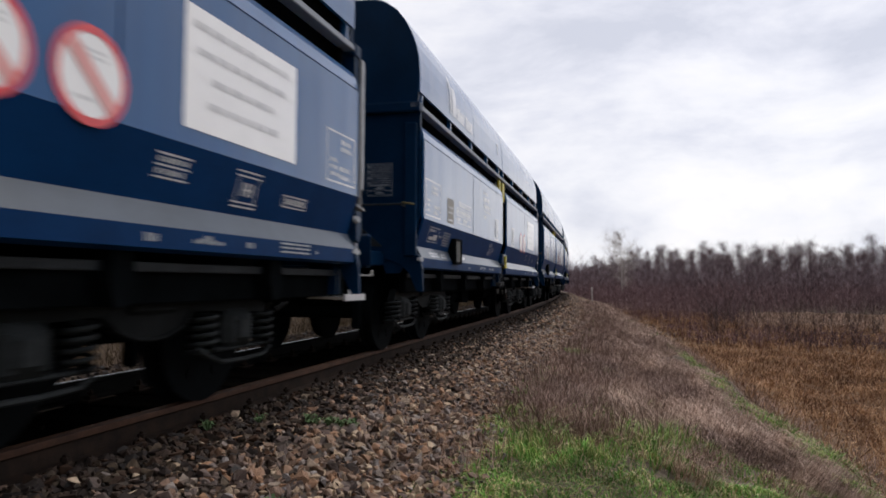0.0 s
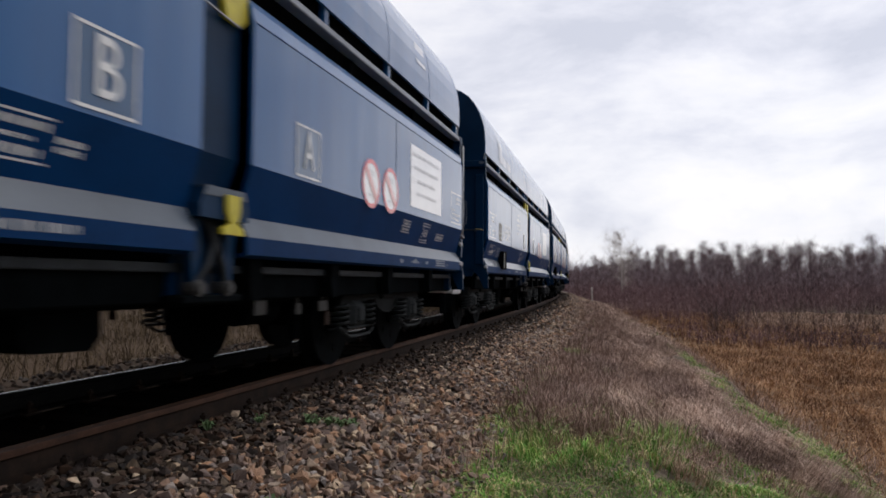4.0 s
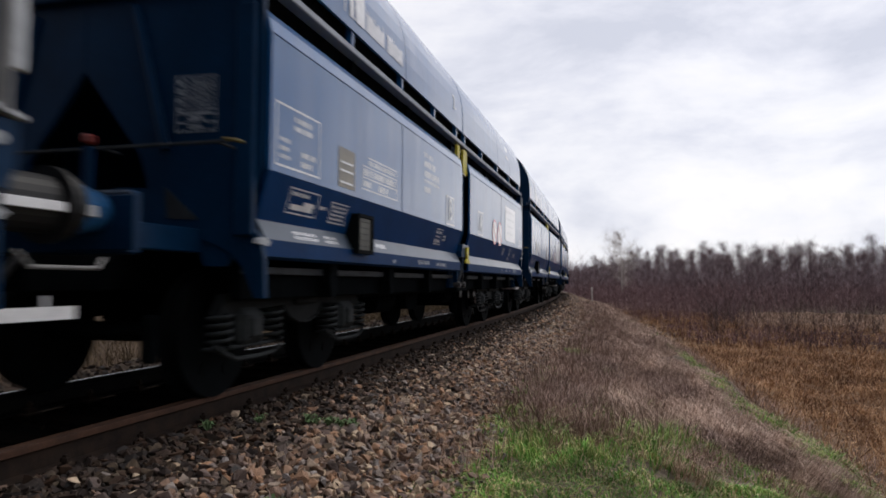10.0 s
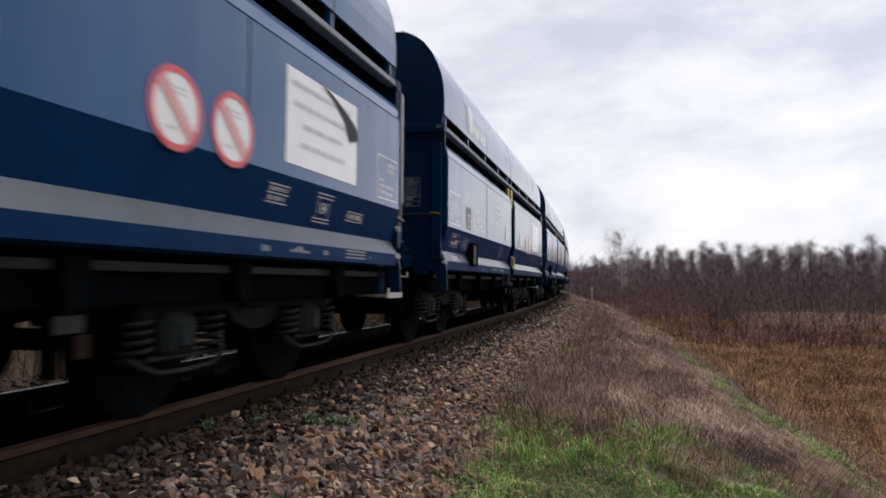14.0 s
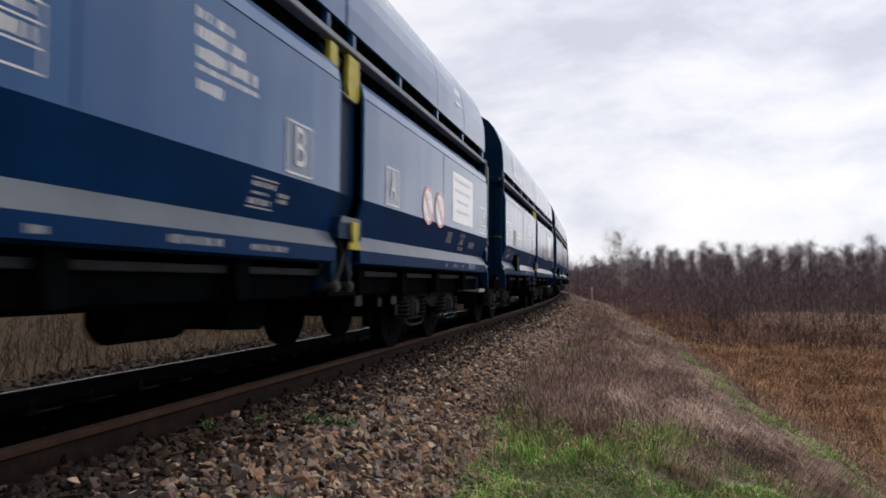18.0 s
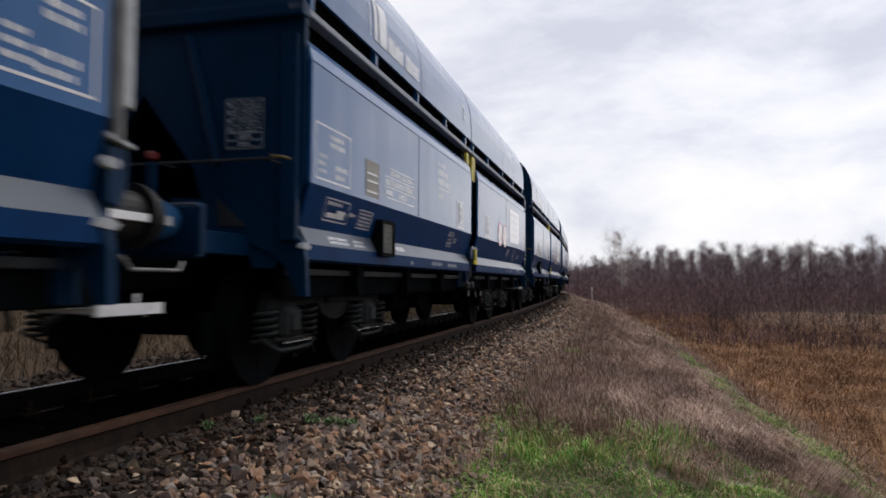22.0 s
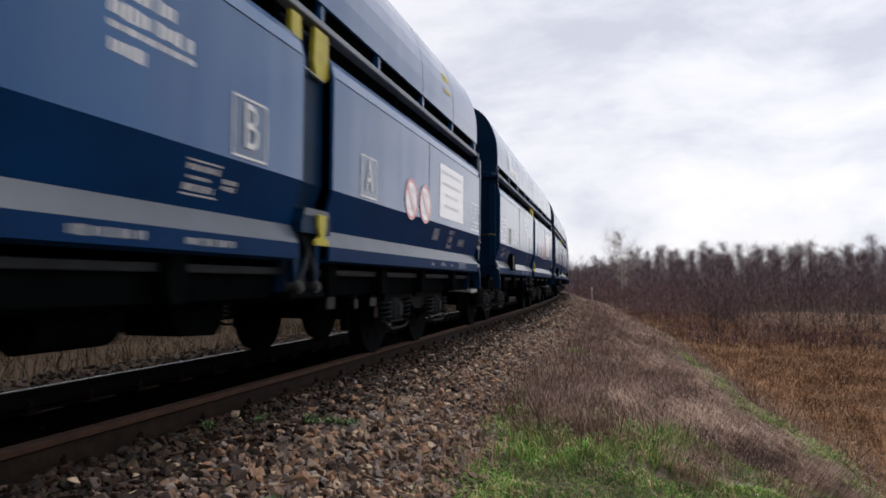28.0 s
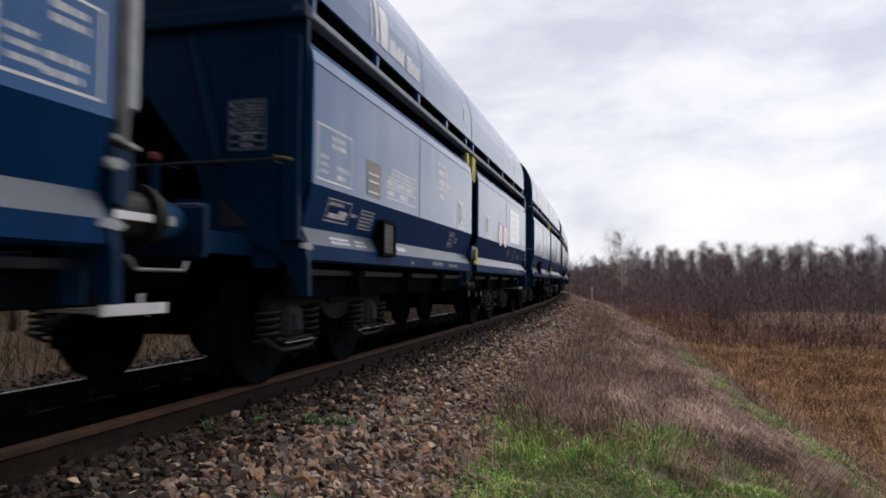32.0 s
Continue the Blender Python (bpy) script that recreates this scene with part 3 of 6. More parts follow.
def build_bogie(wagon, centre):
    """A two-axle bogie: side frames with coil springs and axleboxes, and two turning wheelsets."""
    bm = bmesh.new()
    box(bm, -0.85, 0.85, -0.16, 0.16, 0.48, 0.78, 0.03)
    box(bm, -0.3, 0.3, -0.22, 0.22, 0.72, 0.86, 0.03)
    bogie = part("bogie", bm, SHADEGRIME, wagon, "dark two-axle steel bogie with coil springs")
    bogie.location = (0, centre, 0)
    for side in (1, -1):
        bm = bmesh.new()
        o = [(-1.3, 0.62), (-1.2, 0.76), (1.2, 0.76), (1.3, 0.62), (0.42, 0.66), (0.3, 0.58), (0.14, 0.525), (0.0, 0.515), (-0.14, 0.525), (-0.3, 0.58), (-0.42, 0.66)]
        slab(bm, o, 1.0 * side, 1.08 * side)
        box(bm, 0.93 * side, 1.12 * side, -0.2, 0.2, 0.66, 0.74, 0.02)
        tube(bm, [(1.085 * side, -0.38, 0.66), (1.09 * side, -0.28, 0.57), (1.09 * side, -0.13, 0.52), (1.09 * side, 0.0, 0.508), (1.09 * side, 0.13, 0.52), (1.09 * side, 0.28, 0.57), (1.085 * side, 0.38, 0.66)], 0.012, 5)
        part("side_frame", bm, SHADEWORN, bogie)
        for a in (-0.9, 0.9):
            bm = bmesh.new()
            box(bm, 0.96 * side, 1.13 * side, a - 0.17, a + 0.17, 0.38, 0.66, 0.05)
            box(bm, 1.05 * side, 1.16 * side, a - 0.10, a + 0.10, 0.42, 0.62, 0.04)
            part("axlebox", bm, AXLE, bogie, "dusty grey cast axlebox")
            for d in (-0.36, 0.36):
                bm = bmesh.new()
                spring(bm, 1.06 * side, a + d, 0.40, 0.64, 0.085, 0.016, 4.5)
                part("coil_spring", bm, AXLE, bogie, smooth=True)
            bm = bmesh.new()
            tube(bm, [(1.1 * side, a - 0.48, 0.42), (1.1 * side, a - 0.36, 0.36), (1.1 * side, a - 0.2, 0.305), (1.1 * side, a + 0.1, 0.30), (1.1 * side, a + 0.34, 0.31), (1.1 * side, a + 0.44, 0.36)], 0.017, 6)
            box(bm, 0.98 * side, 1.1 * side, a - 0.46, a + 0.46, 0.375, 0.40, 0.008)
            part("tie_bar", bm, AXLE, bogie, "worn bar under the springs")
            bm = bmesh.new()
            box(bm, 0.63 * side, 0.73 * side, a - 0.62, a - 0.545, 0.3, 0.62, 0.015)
            part("brake_shoe", bm, SHADEGRIME, bogie)
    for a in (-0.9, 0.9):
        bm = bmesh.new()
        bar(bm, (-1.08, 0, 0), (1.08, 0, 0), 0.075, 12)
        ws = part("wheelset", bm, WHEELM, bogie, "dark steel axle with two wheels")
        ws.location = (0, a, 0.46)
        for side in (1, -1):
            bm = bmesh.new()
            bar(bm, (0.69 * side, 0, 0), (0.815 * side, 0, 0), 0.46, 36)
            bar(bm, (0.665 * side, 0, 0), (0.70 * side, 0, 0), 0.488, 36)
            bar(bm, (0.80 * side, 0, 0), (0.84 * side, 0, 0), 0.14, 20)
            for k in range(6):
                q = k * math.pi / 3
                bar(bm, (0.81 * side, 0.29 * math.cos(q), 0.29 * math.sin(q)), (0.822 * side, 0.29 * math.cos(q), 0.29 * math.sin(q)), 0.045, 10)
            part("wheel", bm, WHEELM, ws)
    return bogie


def build_side(wagon, side):
    """The two discharge flaps of one side, the long beam above them and the hood panels."""
    for y0, y1 in ((-HALF, GAP[0]), (GAP[1], HALF)):
        bm = bmesh.new()
        strip(bm, mirrored([(FACE, FOLD), (FACE, 2.53), (FACE - 0.008, 2.56), (FACE - 0.026, 2.64), (FACE - 0.06, 2.70), (FACE - 0.11, 2.735), (FACE - 0.17, 2.745)], side), 0.03 * side, y0, y1)
        flap = part("side_flap", bm, PALE, wagon, "pale blue steel discharge flap with a rounded top")
        bm = bmesh.new()
        strip(bm, mirrored([(IN, KINK), (FACE, FOLD)], side), 0.03 * side, y0, y1)
        part("lower_band", bm, BANDBLUE, flap, "navy band sloping inwards")
        bm = bmesh.new()
        strip(bm, mirrored([(1.425, 1.135), (IN, KINK)], side), 0.03 * side, y0, y1)
        part("stripe", bm, SILVER, flap, "dusty grey-white stripe sloping outwards")
        bm = bmesh.new()
        strip(bm, mirrored([(1.36, 1.0), (1.425, 1.02), (1.425, 1.135)], side), 0.03 * side, y0, y1)
        part("lip", bm, LIPBLUE, flap, "blue bottom lip")
        # seam, crease
        bm = bmesh.new()
        seam = -3.19 if y0 < -1 else 3.11
        box(bm, (FACE - 0.002) * side, (FACE + 0.003) * side, seam - 0.006, seam + 0.006, FOLD + 0.01, 2.54)
        part("seam", bm, LIPBLUE, flap)
        bm = bmesh.new()
        box(bm, (FACE - 0.002) * side, (FACE + 0.003) * side, y0 + 0.02, y1 - 0.02, 2.531, 2.539)
        part("crease", bm, LIPBLUE, flap)
        if y1 > 1:
            bm = bmesh.new()
            box(bm, (FACE - 0.13) * side, (FACE + 0.006) * side, y1 - 0.005, y1 + 0.012, FOLD, 2.60)
            part("end_flange", bm, SILVER, flap, "pale worn end edge")
    bm = bmesh.new()
    box(bm, 1.30 * side, 1.41 * side, -HALF - 0.12, HALF + 0.1, 2.893, 2.952, 0.008)
    part("top_beam", bm, BEAM, wagon, "grey-blue longitudinal beam")
    for y in (-5.95, -4.47, -3.01, -1.63, -0.40, 0.16, 1.5, 3.05, 4.5, 5.95) if side > 0 else (-5.95, -3.01, 3.05, 5.95):
        bm = bmesh.new()
        box(bm, 1.33 * side, 1.385 * side, y - 0.022, y + 0.022, 2.955, 3.14)
        part("post", bm, PALE, wagon)
    # Stanchions and hopper wall take near-black steel to draw the slot's shade.
    for y in (-5.95, -4.3, -2.6, -0.5, 0.3, 2.2, 4.1, 5.95) if side > 0 else ():
        bm = bmesh.new()
        box(bm, 1.27 * side, 1.33 * side, y - 0.025, y + 0.025, 2.6, 2.89)
        part("stanchion", bm, SHADEGRIME, wagon)
    for y0, y1 in ((-HALF - 0.03, -2.94), (-2.925, -0.085), (-0.04, 2.985), (3.0, 4.49), (4.505, HALF)):
        bm = bmesh.new()
        strip(bm, mirrored([(1.40, 3.10), (1.40, 3.3), (1.387, 3.5), (1.355, 3.66), (1.295, 3.82), (1.21, 3.98), (1.10, 4.12), (0.96, 4.22), (0.80, 4.285)], side), 0.03 * side, y0, y1)
        part("hood_panel", bm, PALE, wagon, "pale blue curved upper hood panel", smooth=False)
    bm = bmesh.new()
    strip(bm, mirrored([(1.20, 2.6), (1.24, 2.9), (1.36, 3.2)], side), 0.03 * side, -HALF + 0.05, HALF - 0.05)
    part("hopper_wall", bm, SHADEGRIME, wagon)
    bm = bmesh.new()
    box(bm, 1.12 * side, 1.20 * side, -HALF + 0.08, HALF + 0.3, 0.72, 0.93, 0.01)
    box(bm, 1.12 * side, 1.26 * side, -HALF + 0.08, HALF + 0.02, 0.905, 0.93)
    part("solebar", bm, SHADEGRIME, wagon, "dark underframe sole bar")
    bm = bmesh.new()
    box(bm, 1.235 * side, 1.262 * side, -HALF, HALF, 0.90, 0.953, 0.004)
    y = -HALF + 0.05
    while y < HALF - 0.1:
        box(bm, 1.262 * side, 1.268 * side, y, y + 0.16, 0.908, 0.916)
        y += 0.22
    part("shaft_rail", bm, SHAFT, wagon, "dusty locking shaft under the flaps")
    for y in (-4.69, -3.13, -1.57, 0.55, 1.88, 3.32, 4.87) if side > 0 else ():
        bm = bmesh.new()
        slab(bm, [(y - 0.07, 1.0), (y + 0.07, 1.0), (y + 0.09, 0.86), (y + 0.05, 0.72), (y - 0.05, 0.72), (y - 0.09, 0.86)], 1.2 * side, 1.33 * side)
        part("lock_bracket", bm, SHADEGRIME, wagon)


def build_end(wagon, e):
    """One end: e is -1 for the leading end and 1 for the trailing end."""
    y = HALF * e
    for side in (1, -1):
        bm = bmesh.new()
        prism(bm, mirrored([(FACE - 0.04, 2.86), (0.004, 2.86), (0.004, 2.34), (0.48, 1.72), (0.60, 1.32), (0.93, 1.12), (1.0, 0.95), (1.16, 0.95), (1.29, 1.14), (1.29, 1.25), (FACE - 0.04, 1.62)], side), y, y + 0.05 * e)
        part("end_column", bm, NAVY, wagon, "navy end plate with folded edges")
        bm = bmesh.new()
        box(bm, 1.24 * side, 1.38 * side, y + 0.05 * e, y + 0.11 * e, 1.15, 2.72, 0.01)
        part("corner_post", bm, NAVY, wagon)
        bm = bmesh.new()
        bar(bm, (0.42 * side, y + 0.06 * e, 2.78), (0.70 * side, y + 0.08 * e, 1.75), 0.034, 8)
        part("slope_rib", bm, NAVY, wagon)
        bm = bmesh.new()
        prism(bm, mirrored([(0.30, 1.36), (0.60, 1.16), (0.91, 1.14), (1.06, 1.11), (1.19, 1.05), (1.29, 0.95), (1.36, 0.80), (1.39, 0.74), (1.46, 0.74), (1.45, 1.0), (1.42, 1.14), (1.32, 1.25), (1.34, 1.45), (0.30, 1.5)], side), y + 0.02 * e, y + 0.07 * e)
        part("arch_plate", bm, NAVY, wagon, "navy arch plate over the leading wheel")
        h = 1.235
        bm = bmesh.new()
        if e < 0:
            bmesh.ops.create_cone(bm, cap_ends=True, segments=22, radius1=0.105, radius2=0.16, depth=0.28, matrix=Matrix.Translation((0.875 * side, y + 1.03 * e, h)) @ Matrix.Rotation(radians(90), 4, "X"))
            buf = part("buffer", bm, PLATE, wagon, "blue tapered buffer casing", smooth=False)
            if side > 0:
                bm = bmesh.new()
                box(bm, 1.0, 1.042, y + 1.09 * e, y + 1.17 * e, h - 0.05, h + 0.01, 0.004)
                part("white_patch", bm, DIM, buf, "small pale patch on the buffer's side")
            for z in (h + 0.10, h - 0.085) if side > 0 else ():
                bm = bmesh.new()
                box(bm, 0.74 * side, 1.075 * side, y + 0.80 * e, y + 0.905 * e, z, z + 0.018, 0.003)
                part("mount_plate", bm, SILVER, buf, "pale edge of the buffer's mounting")
            bm = bmesh.new()
            bar(bm, (0.875 * side, y + 1.17 * e, h), (0.875 * side, y + 1.20 * e, h), 0.175, 24)
            part("buffer_head", bm, BLACK, buf)
        else:
            bar(bm, (0.875 * side, y + 0.36 * e, h), (0.875 * side, y + 0.83 * e, h), 0.15, 24)
            buf = part("buffer", bm, BLACK, wagon, "greasy black buffer with a white side bar", smooth=False)
            bm = bmesh.new()
            bar(bm, (0.875 * side, y + 0.83 * e, h), (0.875 * side, y + 0.87 * e, h), 0.2, 28)
            part("buffer_head", bm, BLACK, buf)
            bm = bmesh.new()
            box(bm, 1.02 * side, 1.045 * side, y + 0.3 * e, y + 0.81 * e, h - 0.045, h + 0.005, 0.004)
            part("side_bar", bm, WHITE, buf, "white bar along the buffer")
        if e < 0:
            if side > 0:
                bm = bmesh.new()
                prism(bm, [(0.70, 1.49), (0.72, 1.275), (0.95, 1.262), (0.95, 1.275)], y + 0.07 * e, y + 0.08 * e)
                part("gusset", bm, SHAFT, wagon, "faded tan gusset plate")
            continue
        bm = bmesh.new()
        tube(bm, [(1.12 * side, y + 0.25 * e, 0.78), (1.12 * side, y + 0.25 * e, 0.69), (1.12 * side, y + 0.62 * e, 0.69), (1.12 * side, y + 0.62 * e, 0.78)], 0.012, 6)
        box(bm, 0.9 * side, 1.26 * side, y + 0.16 * e, y + 0.64 * e, 0.69, 0.71)
        box(bm, 1.255 * side, 1.275 * side, y + 0.16 * e, y + 0.64 * e, 0.675, 0.735)
        part("step", bm, WHITE, wagon, "white-edged footstep")
        bm = bmesh.new()
        tube(bm, [(1.28 * side, y + 0.30 * e, 0.98), (1.30 * side, y + 0.36 * e, 0.91), (1.30 * side, y + 0.74 * e, 0.91), (1.28 * side, y + 0.80 * e, 0.96)], 0.01, 8)
        part("grab_handle", bm, STEELROD, wagon, "bare steel grab handle")
    bm = bmesh.new()
    d = 0.79 if e < 0 else 0.25
    box(bm, -1.08, 1.08, y + d * e, y + (d + 0.11) * e, 1.0, 1.36, 0.012)
    head = part("headstock", bm, NAVY, wagon, "navy headstock beam")
    for x in (0.62, -1.12):
        bm = bmesh.new()
        box(bm, x, x + 0.5, y + (d + 0.11) * e, y + (d + 0.125) * e, 1.02, 1.33, 0.005)
        part("buffer_pad", bm, NAVY, head)
    if e < 0:
        bm = bmesh.new()
        box(bm, 0.86, 0.98, y + 0.02 * e, y + 0.79 * e, 1.04, 1.2, 0.008)
        part("strut", bm, NAVY, head)
    bm = bmesh.new()
    box(bm, -1.42, 1.42, y - 0.02 * e, y + 0.12 * e, 2.85, 2.97, 0.012)
    part("end_beam", bm, NAVY, wagon, "navy beam across the end")
    bm = bmesh.new()
    pts = [(1.37, 2.97), (1.39, 3.3), (1.377, 3.5), (1.345, 3.66), (1.285, 3.82), (1.20, 3.98), (1.09, 4.12), (0.955, 4.21), (0.80, 4.275)]
    prism(bm, pts + [(-x, z) for x, z in pts[::-1]], y - 0.02 * e, y + 0.035 * e)
    part("hood_end", bm, NAVY, wagon, "dark navy end sheet with rounded shoulders")
    bm = bmesh.new()
    a = [bm.verts.new(p) for p in ((-1.05, y - 0.02 * e, 2.85), (1.05, y - 0.02 * e, 2.85), (0.9, y - 1.25 * e, 1.15), (-0.9, y - 1.25 * e, 1.15))]
    b = [bm.verts.new((v.co.x, v.co.y - 0.05 * e, v.co.z - 0.03)) for v in a]
    bm.faces.new(a)
    bm.faces.new(b[::-1])
    for i in range(4):
        j = (i + 1) % 4
        bm.faces.new((a[i], b[i], b[j], a[j]))
    bmesh.ops.recalc_face_normals(bm, faces=bm.faces[:])
    part("slope_sheet", bm, NAVY, wagon, "sloping hopper sheet in shade")
    bm = bmesh.new()
    tube(bm, [(-1.3, y + 0.28 * e, 1.72), (1.3, y + 0.28 * e, 1.74)], 0.013, 8)
    for x in (-1.25, 0.35, 1.25):
        bar(bm, (x, y + 0.1 * e, 1.73), (x, y + 0.28 * e, 1.73), 0.011, 6)
    part("hand_rail", bm, SHAFT, wagon, "thin hand rail across the end")
    if e < 0:
        bm = bmesh.new()
        tube(bm, [(1.27, y + 0.28 * e, 1.757), (1.36, y + 0.28 * e, 1.745), (1.40, y + 0.25 * e, 1.735)], 0.013, 8)
        part("rail_tip", bm, OCHRE, wagon, "dull yellow hand rail tip")
    bm = bmesh.new()
    box(bm, 0.33, 0.40, y + 0.38 * e, y + 0.44 * e, 1.36, 1.72, 0.01)
    part("brake_lever", bm, NAVY, wagon)
    bm = bmesh.new()
    box(bm, 0.325, 0.405, y + 0.37 * e, y + 0.45 * e, 1.735, 1.80, 0.015)
    part("lever_grip", bm, GRIP, wagon, "red lever grip")
    bm = bmesh.new()
    d += 0.1
    bar(bm, (0, y + d * e, 1.13), (0, y + (d + 0.28) * e, 1.11), 0.045, 10)
    box(bm, -0.04, 0.04, y + (d + 0.2) * e, y + (d + 0.36) * e, 0.98, 1.16, 0.02)
    part("coupling_hook", bm, SHADEGRIME, wagon)
    for x in (-0.32, 0.32):
        bm = bmesh.new()
        tube(bm, [(x, y + d * e, 0.98), (x, y + (d + 0.13) * e, 0.84), (x * 0.8, y + (d + 0.25) * e, 0.62), (x * 0.6, y + (d + 0.31) * e, 0.56)], 0.026, 8)
        part("brake_hose", bm, BLACK, wagon)


def build_marks(wagon):
    """Painted signs, sheets and stencils of the flank."""
    def stencil(name, make, mat=WHITE, label="", parent=wagon):
        bm = bmesh.new()
        make(bm)
        ob = part(name, bm, mat, parent, label)
        return tagged(ob, kind="stuff") if name in ("lettering", "number_block", "stripe_stencil", "lip_stencil", "print", "hood_lettering", "hood_emblem", "picture", "small_stencil") else ob

    face = {"A": (0.865, 1.27), "B": (-1.25, -0.83)}
    for ch, (l0, l1) in face.items():
        plate = stencil("letter_plate", lambda bm: patch(bm, l0, l1, 1.623, 2.013, u_light), PLATE, "grey-blue plate with a white letter")
        edge = stencil("plate_edge", lambda bm: outline(bm, l0, l1, 1.623, 2.013, u_light, 0.016, 0.004), WHITE, "", plate)
        m = Matrix.Translation((u_light(0) + 0.006, (l0 + l1) / 2, 1.818)) @ Euler((radians(90), 0, radians(90))).to_matrix().to_4x4()
        word(ch, 0.42, WHITE, plate, m @ Matrix.Diagonal((0.62 if ch == "A" else 0.8, 1.0, 1.0, 1.0)))
    for c in (2.387, 2.937):
        sign = stencil("round_sign", lambda bm: disc(bm, c, 1.77, 0, 0.2, u_light, 0.001), SHEET, "white round prohibition sign with a red rim")
        stencil("rim", lambda bm: disc(bm, c, 1.77, 0.19, 0.23, u_light, 0.003), RED, "", sign)

        def slash(bm, c=c):
            d = 0.13
            f = 0.028
            a = [bm.verts.new((u_light(0) + 0.005, c + p, 1.77 + q)) for p, q in ((-d - f, d - f), (-d + f, d + f), (d + f, -d + f), (d - f, -d - f))]
            bm.faces.new(a[::-1])
        stencil("slash", slash, PINK, "", sign)
        stencil("picture", lambda bm: (bars(bm, c - 0.05, c + 0.12, 1.84, 1.90, u_light, 2, 3, 0.4, 0.004), bars(bm, c - 0.11, c + 0.05, 1.64, 1.68, u_light, 1, 4, 0.4, 0.004)), PRINT, "", sign)
    sheet = stencil("notice_sheet", lambda bm: patch(bm, 3.6, 4.89, 1.69, 2.385, u_light, 0.002), SHEET, "large white printed notice sheet")

    def print_rows(bm):
        for i, (a, b) in enumerate(((3.68, 4.76), (3.72, 4.72), (3.86, 4.6), (3.82, 4.64))):
            bars(bm, a, b, 2.255 - i * 0.145, 2.315 - i * 0.145, u_light, 1, 9 + i, 0.62, 0.005, False)
    stencil("print", print_rows, PRINT, "", sheet)
    for l0, l1, w0, w1, sd in ((5.42, 5.99, 1.655, 2.08, 5), (-6.0, -5.285, 1.645, 2.09, 6)):
        box_mark = stencil("framed_stencil", lambda bm: outline(bm, l0, l1, w0, w1, u_light, 0.015), WHITE, "white framed stencil with small lines")
        h = w1 - w0
        stencil("lettering", lambda bm: (bars(bm, l0 + 0.28, l1 - 0.05, w0 + 0.62 * h, w1 - 0.1 * h, u_light, 2, sd, 0.5), bars(bm, l0 + 0.07, l0 + 0.25, w0 + 0.1 * h, w0 + 0.5 * h, u_light, 3, sd + 1, 0.4),
                bars(bm, l1 - 0.32, l1 - 0.06, w0 + 0.06 * h, w0 + 0.38 * h, u_light, 2, sd + 2, 0.45)), WHITE, "", box_mark)
    tag = stencil("yellow_notice", lambda bm: patch(bm, -4.92, -4.55, 1.645, 1.98, u_light, 0.001), FADED, "faded yellow notice plate")
    stencil("lettering", lambda bm: [patch(bm, -4.88, -4.6, w, w + 0.016, u_light, 0.004) for w in (1.68, 1.78, 1.85)], WHITE, "", tag)
    grid = stencil("load_table", lambda bm: (patch(bm, -4.23, -3.37, 1.99, 2.002, u_light), [patch(bm, -4.355, -3.37, w, w + 0.011, u_light) for w in (1.69, 1.795, 1.90)], patch(bm, -4.355, -4.344, 1.69, 1.911, u_light),
            patch(bm, -3.381, -3.37, 1.69, 2.002, u_light)), WHITE, "white load table stencil")
    stencil("lettering", lambda bm: (bars(bm, -4.2, -3.42, 1.925, 1.98, u_light, 1, 21, 0.75, 0, False), bars(bm, -4.33, -3.41, 1.815, 1.89, u_light, 1, 22, 0.75, 0, False), bars(bm, -4.32, -4.12, 1.71, 1.785, u_light, 1, 24, 0.7, 0, False),
            bars(bm, -3.92, -3.66, 1.705, 1.785, u_light, 1, 23, 0.75, 0, False)), WHITE, "", grid)
    stencil("number_block", lambda bm: (bars(bm, -2.32, -2.16, 2.335, 2.405, u_light, 1, 31, 0.78, 0, False), bars(bm, -2.12, -1.93, 2.33, 2.405, u_light, 1, 32, 0.78, 0, False), bars(bm, -2.32, -1.80, 2.22, 2.305, u_light, 1, 33, 0.8, 0, False),
            bars(bm, -2.31, -1.66, 2.10, 2.19, u_light, 1, 34, 0.8, 0, False), bars(bm, -2.31, -1.64, 2.035, 2.085, u_light, 1, 36, 0.6, 0, False), bars(bm, -2.30, -2.05, 1.92, 2.0, u_light, 1, 35, 0.78, 0, False)), WHITE, "white stencilled number block")
    for i, (l0, l1, w0, w1, k) in enumerate(((-5.72, -5.22, 1.345, 1.53, 2), (-4.97, -4.62, 1.335, 1.505, 3))):
        mark = stencil("small_stencil", lambda bm: outline(bm, l0, l1, w0, w1, u_dark, 0.009), WHITE, "small white framed stencil")
        if i == 0:
            stencil("lettering", lambda bm: (bars(bm, l0 + 0.04, l1 - 0.16, w1 - 0.06, w1 - 0.02, u_dark, 1, 40, 0.6, 0, False), patch(bm, l0 + 0.06, l1 - 0.08, w0 + 0.03, w0 + 0.07, u_dark), patch(bm, l0 + 0.26, l1 - 0.06, w0 + 0.07, w0 + 0.1, u_dark)), WHITE, "", mark)
            continue
        stencil("lettering", lambda bm: bars(bm, l0 + 0.03, l1 - 0.03, w0 + 0.02, w1 - 0.02, u_dark, k + 1, 40 + i, 0.45, 0, False), WHITE, "", mark)
    # two ruled blocks under the first sign, a ruled frame round a small picture, and a one-line frame
    mark = stencil("small_stencil", lambda bm: [patch(bm, 3.43, 3.72, w, w + 0.01, u_dark) for w in (1.515, 1.455, 1.392)], WHITE, "two ruled white stencil blocks")
